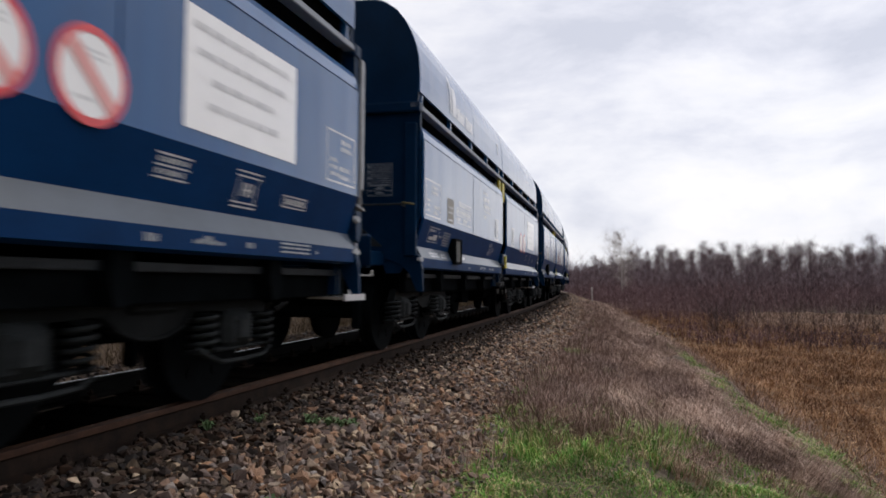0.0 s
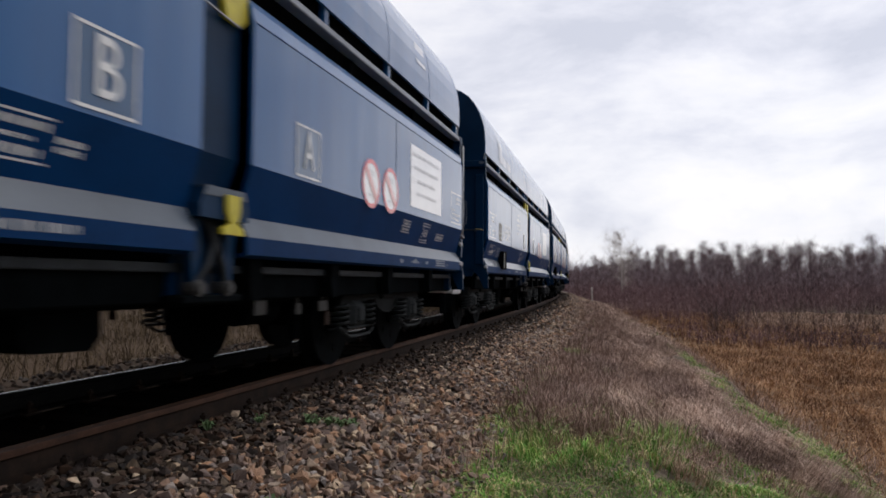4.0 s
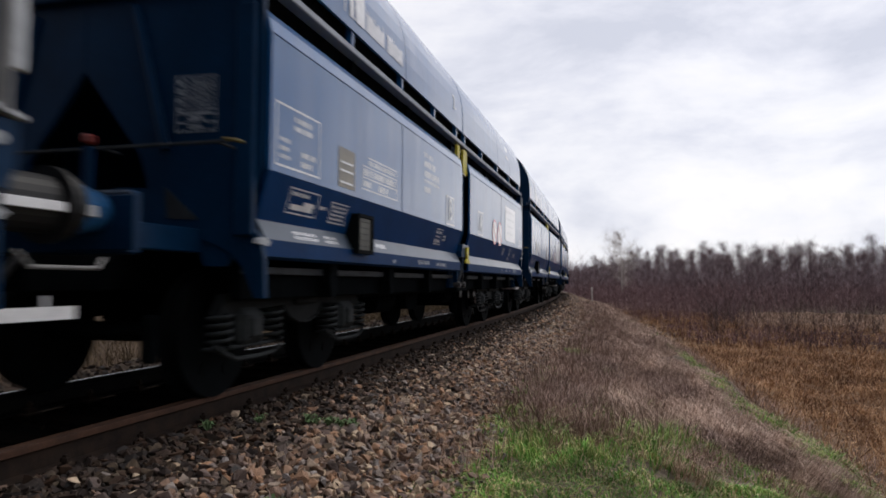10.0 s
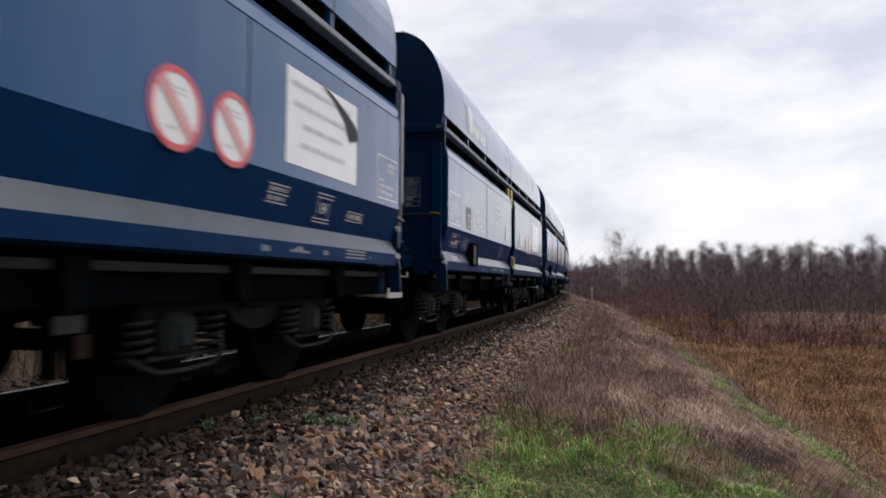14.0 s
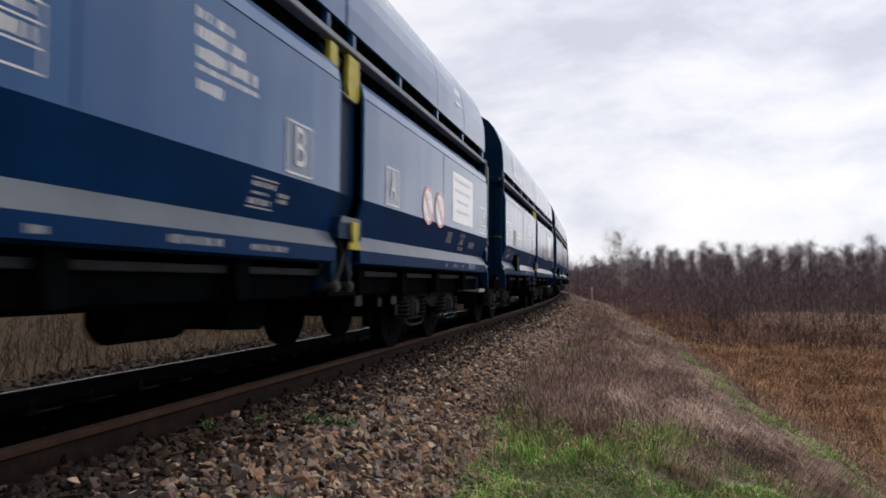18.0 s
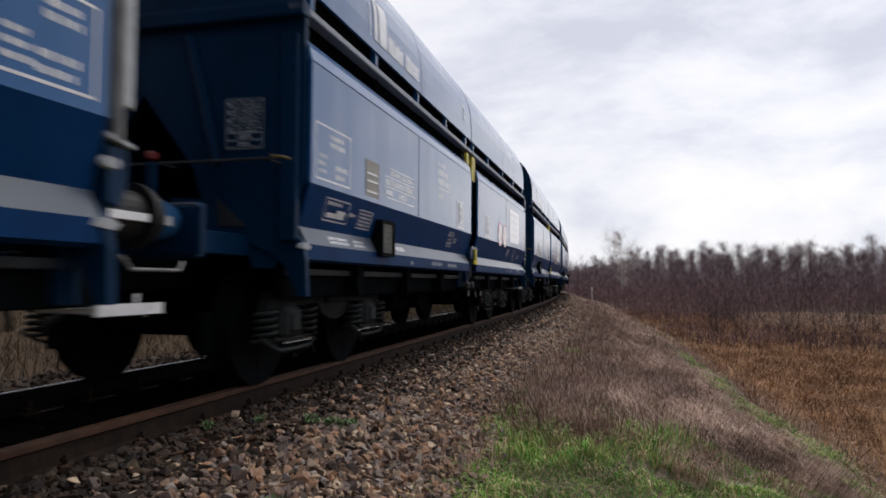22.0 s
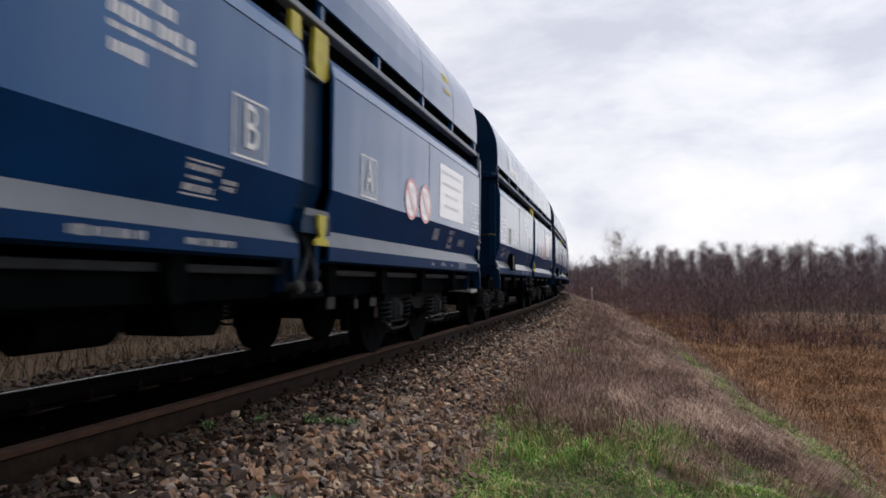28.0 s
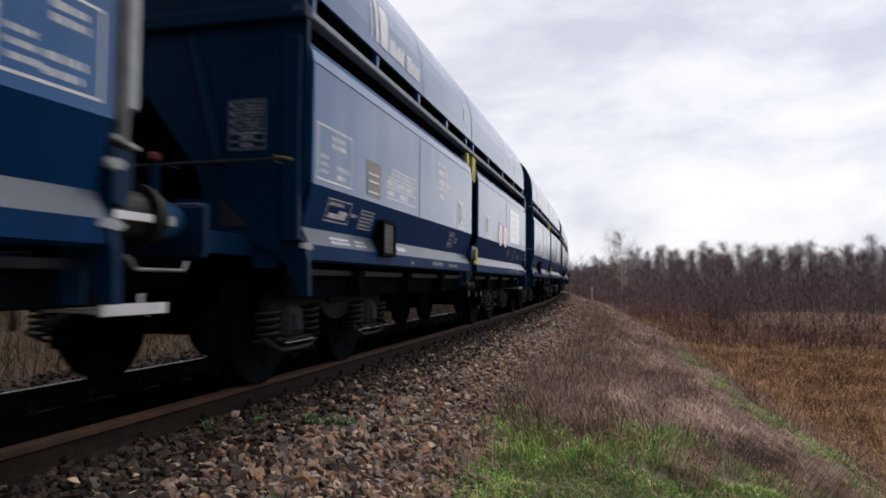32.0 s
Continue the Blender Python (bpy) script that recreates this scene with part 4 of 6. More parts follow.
    stencil("lettering", lambda bm: (bars(bm, 3.45, 3.70, 1.472, 1.508, u_dark, 1, 42, 0.7, 0, False), bars(bm, 3.45, 3.70, 1.41, 1.446, u_dark, 1, 43, 0.7, 0, False)), WHITE, "", mark)
    mark = stencil("small_stencil", lambda bm: ([patch(bm, 4.18, 4.48, w, w + 0.01, u_dark) for w in (1.537, 1.508, 1.345, 1.318)], patch(bm, 4.21, 4.218, 1.355, 1.508, u_dark), patch(bm, 4.442, 4.45, 1.355, 1.508, u_dark)), WHITE, "white stencil frame ruled twice above and below")
    stencil("lettering", lambda bm: [patch(bm, 4.27 + 0.05 * q, 4.295 + 0.05 * q, 1.39, 1.475, u_dark) for q in range(3)] + [patch(bm, 4.27, 4.395, 1.425, 1.437, u_dark, 0.002)], WHITE, "", mark)
    mark = stencil("small_stencil", lambda bm: outline(bm, 4.80, 5.17, 1.378, 1.462, u_dark, 0.009), WHITE, "small white one-line frame")
    stencil("lettering", lambda bm: bars(bm, 4.84, 5.13, 1.395, 1.447, u_dark, 1, 44, 0.75, 0, False), WHITE, "", mark)
    mark = stencil("small_stencil", lambda bm: (patch(bm, -1.65, -1.31, 1.527, 1.537, u_dark), patch(bm, -1.65, -1.31, 1.338, 1.348, u_dark)), WHITE, "white stencil ruled above and below")
    stencil("lettering", lambda bm: (bars(bm, -1.64, -1.33, 1.475, 1.515, u_dark, 1, 45, 0.8, 0, False), bars(bm, -1.62, -1.40, 1.425, 1.45, u_dark, 1, 46, 0.7, 0, False), bars(bm, -1.64, -1.35, 1.36, 1.405, u_dark, 1, 47, 0.8, 0, False)), WHITE, "", mark)
    stencil("lettering", lambda bm: bars(bm, -5.18, -5.02, 1.415, 1.455, u_dark, 1, 50, 0.6), WHITE)
    stencil("lettering", lambda bm: bars(bm, -1.27, -1.11, 1.395, 1.475, u_dark, 2, 51, 0.6, 0, False), WHITE)
    stencil("stripe_stencil", lambda bm: (bars(bm, -5.6, -5.2, 1.155, 1.225, u_silver, 2, 52, 0.6, 0, False), bars(bm, -5.05, -4.8, 1.155, 1.225, u_silver, 2, 53, 0.6, 0, False), bars(bm, -3.83, -3.55, 1.17, 1.235, u_silver, 1, 54, 0.6, 0, False)), WHITE)
    for i, (l0, l1, w0, w1) in enumerate(((-2.49, -1.96, 1.052, 1.108), (-1.65, -1.15, 1.05, 1.1), (-3.40, -3.30, 1.04, 1.085), (3.35, 3.45, 1.05, 1.1), (3.80, 3.98, 1.07, 1.095), (4.31, 4.39, 1.06, 1.1), (5.3, 5.36, 1.06, 1.09))):
        stencil("lip_stencil", lambda bm: bars(bm, l0, l1, w0, w1, u_lip, 1, 60 + i, 0.75, 0, False), DIM)
    stencil("lip_stencil", lambda bm: (bars(bm, 3.86, 3.95, 1.088, 1.112, u_lip, 1, 68, 0.8, 0, False), bars(bm, 3.75, 4.05, 1.06, 1.085, u_lip, 1, 67, 0.8, 0, False)), DIM)
    stencil("lip_stencil", lambda bm: [patch(bm, 4.75, 5.2, w, w + 0.013, u_lip) for w in (1.052, 1.082, 1.11)], DIM)
    # hood marks
    stencil("hood_sticker", lambda bm: patch(bm, 3.98, 4.33, 3.42, 3.67, u_upper, 0.002), WHITE, "small plain sticker")
    m = Matrix.Translation((u_upper(3.45) + 0.004, -0.62, 3.42)) @ Euler((radians(84), 0, radians(90))).to_matrix().to_4x4()
    word("2", 0.30, WHITE, wagon, m, "digit")
    def tall_stroke(bm, l0, l1, top):
        ws = [3.2, 3.3, 3.4, 3.5, 3.58, top]
        for a, b in zip(ws, ws[1:]):
            patch(bm, l0, l1, a, b, u_upper, 0.004)
    stencil("hood_emblem", lambda bm: (tall_stroke(bm, -4.72, -4.70, 3.62), tall_stroke(bm, -4.60, -4.50, 3.72), tall_stroke(bm, -4.455, -4.22, 3.62)), WHITE, "plain white emblem strokes")
    rnd = random.Random(71)

    def hood_word(bm, l0, l1):
        x = l0
        while x < l1 - 0.03:
            n = min(l1, x + rnd.uniform(0.05, 0.085))
            top = 3.36 + rnd.uniform(-0.012, 0.03)
            patch(bm, x, n, 3.205, top, u_upper, 0.003)
            if rnd.random() < 0.25:
                patch(bm, x + 0.015, n - 0.015, top + 0.012, top + 0.04, u_upper, 0.003)
            x = n + 0.011
    stencil("hood_lettering", lambda bm: (hood_word(bm, -4.17, -3.66), hood_word(bm, -3.57, -3.05)), WHITE, "plain white lettering bars")
    # end plate stencil, leading end
    y = -HALF - 0.055
    bm = bmesh.new()
    rnd = random.Random(81)
    for i in range(10):
        w = 2.228 - i * 0.0262
        x = 0.80
        while x < 1.045:
            n = min(1.055, x + rnd.uniform(0.01, 0.024))
            box(bm, x, n, y - 0.002, y, w, w + 0.013)
            x = n + rnd.choice((0.007, 0.007, 0.022))
    for i in range(4):
        box(bm, 0.772, 0.79, y - 0.002, y, 2.2 - i * 0.066, 2.235 - i * 0.066)
    for x0, x1, w in ((0.87, 0.97, 1.965), (0.85, 0.98, 1.948), (0.86, 0.96, 1.905), (0.86, 0.98, 1.885)):
        box(bm, x0, x1, y - 0.002, y, w, w + 0.011)
    for w in (1.865, 1.933, 1.985, 2.25):
        box(bm, 0.757, 1.075, y - 0.002, y, w, w + 0.005)
    for w in (1.878, 1.924):
        for x in (0.775, 0.99):
            box(bm, x, x + 0.07, y - 0.002, y, w, w + 0.004)
    for x in (0.757, 1.07):
        box(bm, x, x + 0.005, y - 0.002, y, 1.865, 2.255)
    tagged(part("end_stencil", bm, FAINT, wagon, "faded white stencilled table"), kind="stuff")


def build_fittings(wagon):
    """Card box, centre valve, yellow straps, latch rods and what hangs below."""
    bm = bmesh.new()
    box(bm, 1.33, 1.465, -4.52, -4.13, 1.10, 1.455, 0.012)
    for q in ((-4.52, -4.13, 1.425, 1.455), (-4.52, -4.13, 1.10, 1.13), (-4.52, -4.485, 1.13, 1.425), (-4.18, -4.13, 1.13, 1.425)):
        box(bm, 1.465, 1.482, *q)
    holder = part("card_box", bm, WHEELM, wagon, "black card box with a beige slatted front")
    bm = bmesh.new()
    box(bm, 1.464, 1.469, -4.482, -4.185, 1.135, 1.42, 0.002)
    panel = part("front", bm, BEIGE, holder, "beige slatted front")
    for i in range(5):
        bm = bmesh.new()
        box(bm, 1.468, 1.474, -4.482, -4.185, 1.165 + i * 0.055, 1.171 + i * 0.055)
        part("slat", bm, BLACK, panel)
    c = sum(GAP) / 2
    for side in (1, -1):
        bm = bmesh.new()
        slab(bm, [(c - 0.26, 1.30), (c - 0.2, 1.40), (c + 0.2, 1.40), (c + 0.26, 1.30), (c + 0.26, 1.22), (c - 0.26, 1.22)], 1.20 * side, 1.44 * side)
        cover = part("valve_cover", bm, NAVY, wagon, "blue box over the centre valve")
        bm = bmesh.new()
        slab(bm, [(c - 0.235, 1.352), (c - 0.203, 1.408), (c + 0.203, 1.408), (c + 0.235, 1.352)], 1.441 * side, 1.446 * side)
        box(bm, 1.22 * side, 1.446 * side, c - 0.2, c + 0.2, 1.401, 1.409)
        part("cover_lip", bm, SILVER, cover, "worn pale lip of the cover")
        bm = bmesh.new()
        slab(bm, [(c - 0.02, 1.37), (c + 0.12, 1.37), (c + 0.12, 1.27), (c + 0.085, 1.2), (c + 0.16, 1.165), (c + 0.16, 1.13), (c - 0.07, 1.13), (c - 0.07, 1.165), (c + 0.015, 1.2), (c - 0.02, 1.27)], 1.442 * side, 1.47 * side)
        part("valve_handle", bm, YELLOW, cover, "yellow valve handle")
        for a in (-0.2, 0.2):
            bm = bmesh.new()
            slab(bm, [(c + a - 0.06, 1.24), (c + a + 0.06, 1.24), (c + a * 0.7 + 0.05, 0.74), (c + a * 0.7 - 0.05, 0.74)], 1.30 * side, 1.36 * side)
            part("valve_leg", bm, NAVY, wagon)
        bm = bmesh.new()
        slab(bm, [(c - 0.2, 1.24), (c + 0.2, 1.24), (c + 0.27, 0.76), (c - 0.27, 0.76)], 1.21 * side, 1.25 * side)
        part("valve_shield", bm, NAVY, wagon, "navy plate behind the air hoses")
        bm = bmesh.new()
        box(bm, 1.24 * side, 1.38 * side, c - 0.3, c + 0.3, 0.72, 0.77, 0.01)
        base = part("valve_base", bm, SHADEGRIME, wagon)
        for a in (-0.17, 0.13):
            bm = bmesh.new()
            bar(bm, (1.30 * side, c + a, 0.81), (1.39 * side, c + a, 0.81), 0.05, 14)
            bar(bm, (1.39 * side, c + a, 0.81), (1.41 * side, c + a, 0.81), 0.034, 14)
            part("coupling_cap", bm, STEELGREY, base, "dull grey round cap")
            bm = bmesh.new()
            tube(bm, [(1.34 * side, c + a * 0.3, 1.22), (1.37 * side, c + a * 0.1, 1.08), (1.38 * side, c + a * 0.5, 0.95), (1.36 * side, c + a, 0.84)], 0.022, 8)
            part("air_hose", bm, SHAFT, base)
        for o in ([(-0.40, 2.86), (-0.25, 2.86), (-0.235, 2.69), (-0.29, 2.66), (-0.40, 2.70)], [(0.0, 2.865), (0.25, 2.865), (0.26, 2.53), (0.19, 2.475), (0.02, 2.48), (-0.02, 2.6)]):
            bm = bmesh.new()
            slab(bm, o, 1.36 * side, 1.40 * side)
            part("end_stop", bm, YELLOW, wagon, "yellow painted end stop")
        bm = bmesh.new()
        bar(bm, (1.40 * side, -0.29, 2.50), (1.40 * side, 0.16, 2.462), 0.008, 6)
        part("tie_rod", bm, GALV, wagon, "thin bare rod across the gap")
        bm = bmesh.new()
        prism(bm, mirrored([(0.3, 1.0), (1.25, 1.0), (1.25, 1.28), (1.36, 1.62), (1.36, 2.6), (1.24, 2.87), (1.24, 3.1), (0.3, 3.1)], side), GAP[0] + 0.03, GAP[1] - 0.03)
        part("saddle_wall", bm, NAVY, wagon, "navy plate set back between the hoppers")
        # latch rods at the trailing end
        bm = bmesh.new()
        box(bm, 1.395 * side, 1.43 * side, HALF + 0.125, HALF + 0.19, 1.68, 2.86, 0.008)
        part("latch_rod", bm, GALV, wagon, "flat bare steel latch bar")
        if side > 0:
            bm = bmesh.new()
            bmesh.ops.create_cone(bm, cap_ends=True, segments=12, radius1=0.03, radius2=0.02, depth=1.0, matrix=Matrix.Translation((1.42, HALF + 0.09, 2.0)))
            part("latch_rod", bm, STEELROD, wagon, "tapering grey latch rod")
        bm = bmesh.new()
        slab(bm, [(HALF + 0.035, 1.48), (HALF + 0.17, 1.48), (HALF + 0.165, 1.3), (HALF + 0.12, 1.2), (HALF + 0.05, 1.22)], 1.36 * side, 1.42 * side)
        foot = part("latch_foot", bm, NAVY, wagon, "navy latch foot with a worn white oval")
        if side > 0:
            bm = bmesh.new()
            slab(bm, [(HALF + 0.02, 1.515), (HALF + 0.19, 1.485), (HALF + 0.19, 1.505), (HALF + 0.02, 1.54)], 1.37, 1.44)
            part("collar", bm, DIM, foot, "pale worn collar")
        bm = bmesh.new()
        bmesh.ops.create_cone(bm, cap_ends=True, segments=20, radius1=0.05, radius2=0.04, depth=0.03, matrix=Matrix.Translation((1.425 * side, HALF + 0.05, 1.4)) @ Matrix.Diagonal((1, 1.25, 0.68, 1)) @ Matrix.Rotation(radians(90 * side), 4, "Y"))
        part("oval_mark", bm, DIM, foot)
        bm = bmesh.new()
        slab(bm, [(HALF - 0.02, 1.10), (HALF + 0.05, 1.10), (HALF + 0.09, 0.86), (HALF + 0.06, 0.72), (HALF - 0.08, 0.72)], 1.16 * side, 1.19 * side)
        box(bm, 1.19 * side, 1.27 * side, HALF + 0.02, HALF + 0.045, 0.74, 1.08)
        box(bm, 1.19 * side, 1.27 * side, HALF - 0.06, HALF - 0.035, 0.74, 1.08)
        part("corner_bracket", bm, NAVY, wagon)
        for y in (HALF + 0.03, -HALF - 0.03) if side > 0 else ():
            bm = bmesh.new()
            slab(bm, [(y - 0.09, 1.10), (y + 0.05, 1.085), (y + 0.09, 1.115), (y + 0.02, 1.145), (y - 0.07, 1.135)], 1.40 * side, 1.435 * side)
            part("latch_tip", bm, DIM, wagon, "pale worn latch tip at the lip's end")
        for y0, y1, z0, z1, mat in ((0.84, 1.01, 0.60, 0.71, TAGM), (1.49, 1.59, 0.58, 0.67, TAGM), (1.92, 2.11, 0.59, 0.68, TAGM), (2.06, 2.16, 0.46, 0.58, RUST)):
            bm = bmesh.new()
            box(bm, 1.14 * side, 1.155 * side, y0, y1, z0, z1, 0.004)
            bar(bm, (1.14 * side, (y0 + y1) / 2, z1 - 0.01), (1.14 * side, (y0 + y1) / 2, 0.78), 0.012, 6)
            part("tag", bm, mat, wagon, "small dark tag plate")
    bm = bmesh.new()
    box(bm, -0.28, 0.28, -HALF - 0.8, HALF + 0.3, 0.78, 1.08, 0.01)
    part("underframe", bm, SHADEGRIME, wagon, "grimy centre sill darkened for the shade below the wagon")
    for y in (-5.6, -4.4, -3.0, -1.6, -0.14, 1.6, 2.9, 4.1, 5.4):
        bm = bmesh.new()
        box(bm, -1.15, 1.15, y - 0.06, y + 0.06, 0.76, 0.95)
        part("cross_member", bm, SHADEGRIME, wagon)
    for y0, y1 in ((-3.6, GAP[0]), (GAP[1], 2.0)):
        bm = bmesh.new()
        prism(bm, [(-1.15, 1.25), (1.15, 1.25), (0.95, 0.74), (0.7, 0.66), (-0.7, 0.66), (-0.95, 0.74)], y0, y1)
        part("discharge_chute", bm, SHADEGRIME, wagon, "dark discharge chute")
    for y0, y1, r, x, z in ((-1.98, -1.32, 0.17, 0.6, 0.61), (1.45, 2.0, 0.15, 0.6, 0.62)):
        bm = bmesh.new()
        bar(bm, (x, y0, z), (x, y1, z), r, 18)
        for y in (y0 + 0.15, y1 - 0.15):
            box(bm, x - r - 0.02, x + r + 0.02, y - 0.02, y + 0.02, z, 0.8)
        part("air_tank", bm, SHADEGRIME, wagon, "dark cylindrical air tank")
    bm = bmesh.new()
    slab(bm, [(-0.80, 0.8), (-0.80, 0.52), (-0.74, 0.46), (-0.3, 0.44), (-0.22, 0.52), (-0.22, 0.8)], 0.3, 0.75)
    part("brake_cylinder", bm, SHADEGRIME, wagon, "dark brake gear box")
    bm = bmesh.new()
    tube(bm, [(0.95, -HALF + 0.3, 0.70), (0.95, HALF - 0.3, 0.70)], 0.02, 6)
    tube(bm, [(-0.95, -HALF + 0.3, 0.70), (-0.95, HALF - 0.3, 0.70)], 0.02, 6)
    part("brake_pipe", bm, SHADEGRIME, wagon)
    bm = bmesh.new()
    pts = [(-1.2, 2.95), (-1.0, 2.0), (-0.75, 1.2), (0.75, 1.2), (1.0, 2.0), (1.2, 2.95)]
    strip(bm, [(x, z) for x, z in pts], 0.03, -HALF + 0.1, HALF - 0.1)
    part("hopper_floor", bm, SHADEGRIME, wagon, "dark steel hopper inside")


def build_wagon():
    wagon = new("hopper_wagon")
    tagged(wagon, "blue four-axle hopper wagon with navy ends and grey stripe", "railway wagon", "wagons of the train")
    for side in (1, -1):
        build_side(wagon, side)
    for e in (-1, 1):
        build_end(wagon, e)
    build_marks(wagon)
    build_fittings(wagon)
    build_bogie(wagon, -4.76)
    build_bogie(wagon, 3.86)
    return wagon


FIRST, LAST = -5, 15
TRAIN = {}


def build_train():
    base = build_wagon()
    TRAIN[FIRST] = base
    for k in range(FIRST + 1, LAST + 1):
        TRAIN[k] = copy_thing(base, pose(0, 0, 0))
    for k in (0, 3, 8, 13):
        for ob in TRAIN[k].children:
            if ob.name.startswith("hood_sticker"):
                ob.material_slots[0].link = "OBJECT"
                ob.material_slots[0].material = YELLOW
    bm = bmesh.new()
    a = [bm.verts.new((FACE + 0.012, l, w)) for l, w in ((4.16, 2.39), (4.34, 2.365), (4.56, 2.305), (4.83, 2.21), (4.9, 2.13), (4.895, 2.08), (4.72, 2.04), (4.62, 2.2), (4.4, 2.31))]
    bm.faces.new(a)
    part("torn_corner", bm, BLACK, TRAIN[2], "torn dark corner of the notice sheet")


build_train()


def run(t):
    """How far the wagon numbered 0 stands along the line at t seconds."""
    q = t - 16
    surge = np.interp(t, [0, 1, 2, 3, 6, 7, 8, 9, 10, 11, 12, 13, 14, 17, 18, 19, 20, 21, 22, 23, 24, 25, 28, 29, 30, 31, 32],
                      [-0.035, 0.068, 0.021, -0.042, -0.047, 0.029, -0.023, 0.071, -0.091, 0.038, -0.004, -0.068, 0.055, 0.069, -0.005, -0.063, -0.079, 0.013, -0.032, -0.075, 0.051, 0.001, 0.018, -0.031, -0.067, 0.007, -0.01])
    return float(surge) + LEAD - SPEED * q - SLOWING * q * q / 2 - DRIFT * q ** 3 / 6


def wagon_pose(s):
    """A wagon rides with both bogies on the line."""
    a, b = -4.95, 3.5
    x0, y0, _ = on_line(s + a)
    x1, y1, _ = on_line(s + b)
    th = math.atan2(-(x1 - x0), y1 - y0)
    f = -a / (b - a)
    return pose(float(x0 + (x1 - x0) * f), float(y0 + (y1 - y0) * f), 0.0, 0, 0, math.degrees(th))


def motions():
    times = [i * 0.5 for i in range(65)]
    for k, wagon in TRAIN.items():
        walk(wagon, [(t, wagon_pose(run(t) + k * WAGON)) for t in times])
    spin = [i * 0.1 for i in range(321)]
    turns = [(t, math.degrees((run(0) - run(t)) / 0.46)) for t in spin]
    for wagon in TRAIN.values():
        for bogie in wagon.children:
            for ws in bogie.children:
                if ws.name.startswith("wheelset"):
                    y = ws.location.y
                    walk(ws, [(t, pose(0, y, 0.46, a % 360, 0, 0)) for t, a in turns])


# ---- plants, drawn as many thin blades ----
def sample(n, seed, u0, u1, s0, s1, power=1.0):
    """Places by the line: distance and arc; power > 1 gathers them at the near end."""
    r = np.random.RandomState(seed)
    u = r.uniform(u0, u1, n)
    s = s0 + (s1 - s0) * r.uniform(0, 1, n) ** power
    x, y, _ = on_line(s, fanned(u, s))
    return r, x, y, u, s


def blades(name, x, y, z, height, width, lean_x, lean_y, r, mat, droop=0.0):
    """Each blade: two quads' worth of triangles, bent from its root."""
    n = len(x)
    a = r.uniform(0, 2 * np.pi, n)
    wx, wy = np.cos(a) * width / 2, np.sin(a) * width / 2
    h = height
    mid = np.stack([x + lean_x * 0.35 * h, y + lean_y * 0.35 * h, z + h * 0.55], 1)
    tip = np.stack([x + lean_x * h, y + lean_y * h, z + h * (1 - droop)], 1)
    w = np.stack([wx, wy, np.zeros(n)], 1)
    root = np.stack([x, y, z - 0.01], 1)
    v = np.stack([root - w, root + w, mid - w * 0.75, mid + w * 0.75, tip], 1).reshape(-1, 3)
    f = np.array([[0, 1, 3], [0, 3, 2], [2, 3, 4]])
    faces = (np.arange(n)[:, None, None] * 5 + f[None]).reshape(-1, 3)
    return soup(name, v, faces, mat)


def patchy(x, y, scale, level, seed):
    """True where a slow pattern is above the level."""
    q = np.sin(x * scale + seed) * np.sin(y * scale * 0.8 + seed * 1.7) + 0.6 * np.sin(x * scale * 2.3 + 2 * seed + y * scale) + 0.35 * np.sin(y * scale * 3.1 - x * scale * 1.4)
    return q > level


def tufts(name, seed, tu, ts, per, spread, h0, h1, w0, w1, way, fan, sweep, droop, mat, label, kind="grass", grow=(1.0, 1.3, 2.6), dome=0.0, stray=0.5):
    """Many tufts: blades that rise from one root and fall to one side, each tuft its own size; dome: how far they fall outwards all round instead."""
    r = np.random.RandomState(seed)
    m = len(tu)
    keep = tu > verge(ts) + r.normal(0, 0.08, m)
    tu, ts, m = tu[keep], ts[keep], int(keep.sum())
    way = way[keep] if np.ndim(way) else way
    n = m * per
    big = np.repeat(0.5 + 1.15 * r.uniform(0, 1, m) ** 1.8, per)
    far = np.repeat(np.interp(ts, [0, 10, 60], grow), per)
    along, out = r.normal(0, spread, n) * far * big, r.normal(0, spread, n) * far * big
    x, y, th = on_line(np.repeat(ts, per) + along, np.repeat(fanned(tu, ts), per) + out)
    a = np.repeat(way + r.normal(0, stray, m), per) + r.normal(0, fan, n)
    lean = r.uniform(0.4, 1.2, n) * sweep
    if dome:
        a = np.arctan2(np.sin(a) * (1 - dome) + dome * np.sin(np.arctan2(along, out) + th), np.cos(a) * (1 - dome) + dome * np.cos(np.arctan2(along, out) + th))
    ob = blades(name, x, y, ground_z(x, y), r.uniform(h0, h1, n) * big, r.uniform(w0, w1, n) * far, np.cos(a) * lean, np.sin(a) * lean, r, mat, droop)
    return tagged(ob, label, kind, kind="stuff")


def flat(u, s):
    """The same place on a bank 5.4 wide."""
    k = shoulder(s)
    return np.where(u > k, u - k + 5.4, np.where(u > 2.6, 2.6 + (u - 2.6) * 2.8 / (k - 2.6), u))


def verge(s):
    """Where the stones end and the plants begin."""
    return np.interp(s, [3, 5, 6.5, 8, 11, 16, 30, 60], [2.8, 2.62, 2.5, 2.48, 2.66, 2.86, 2.95, 3.0])


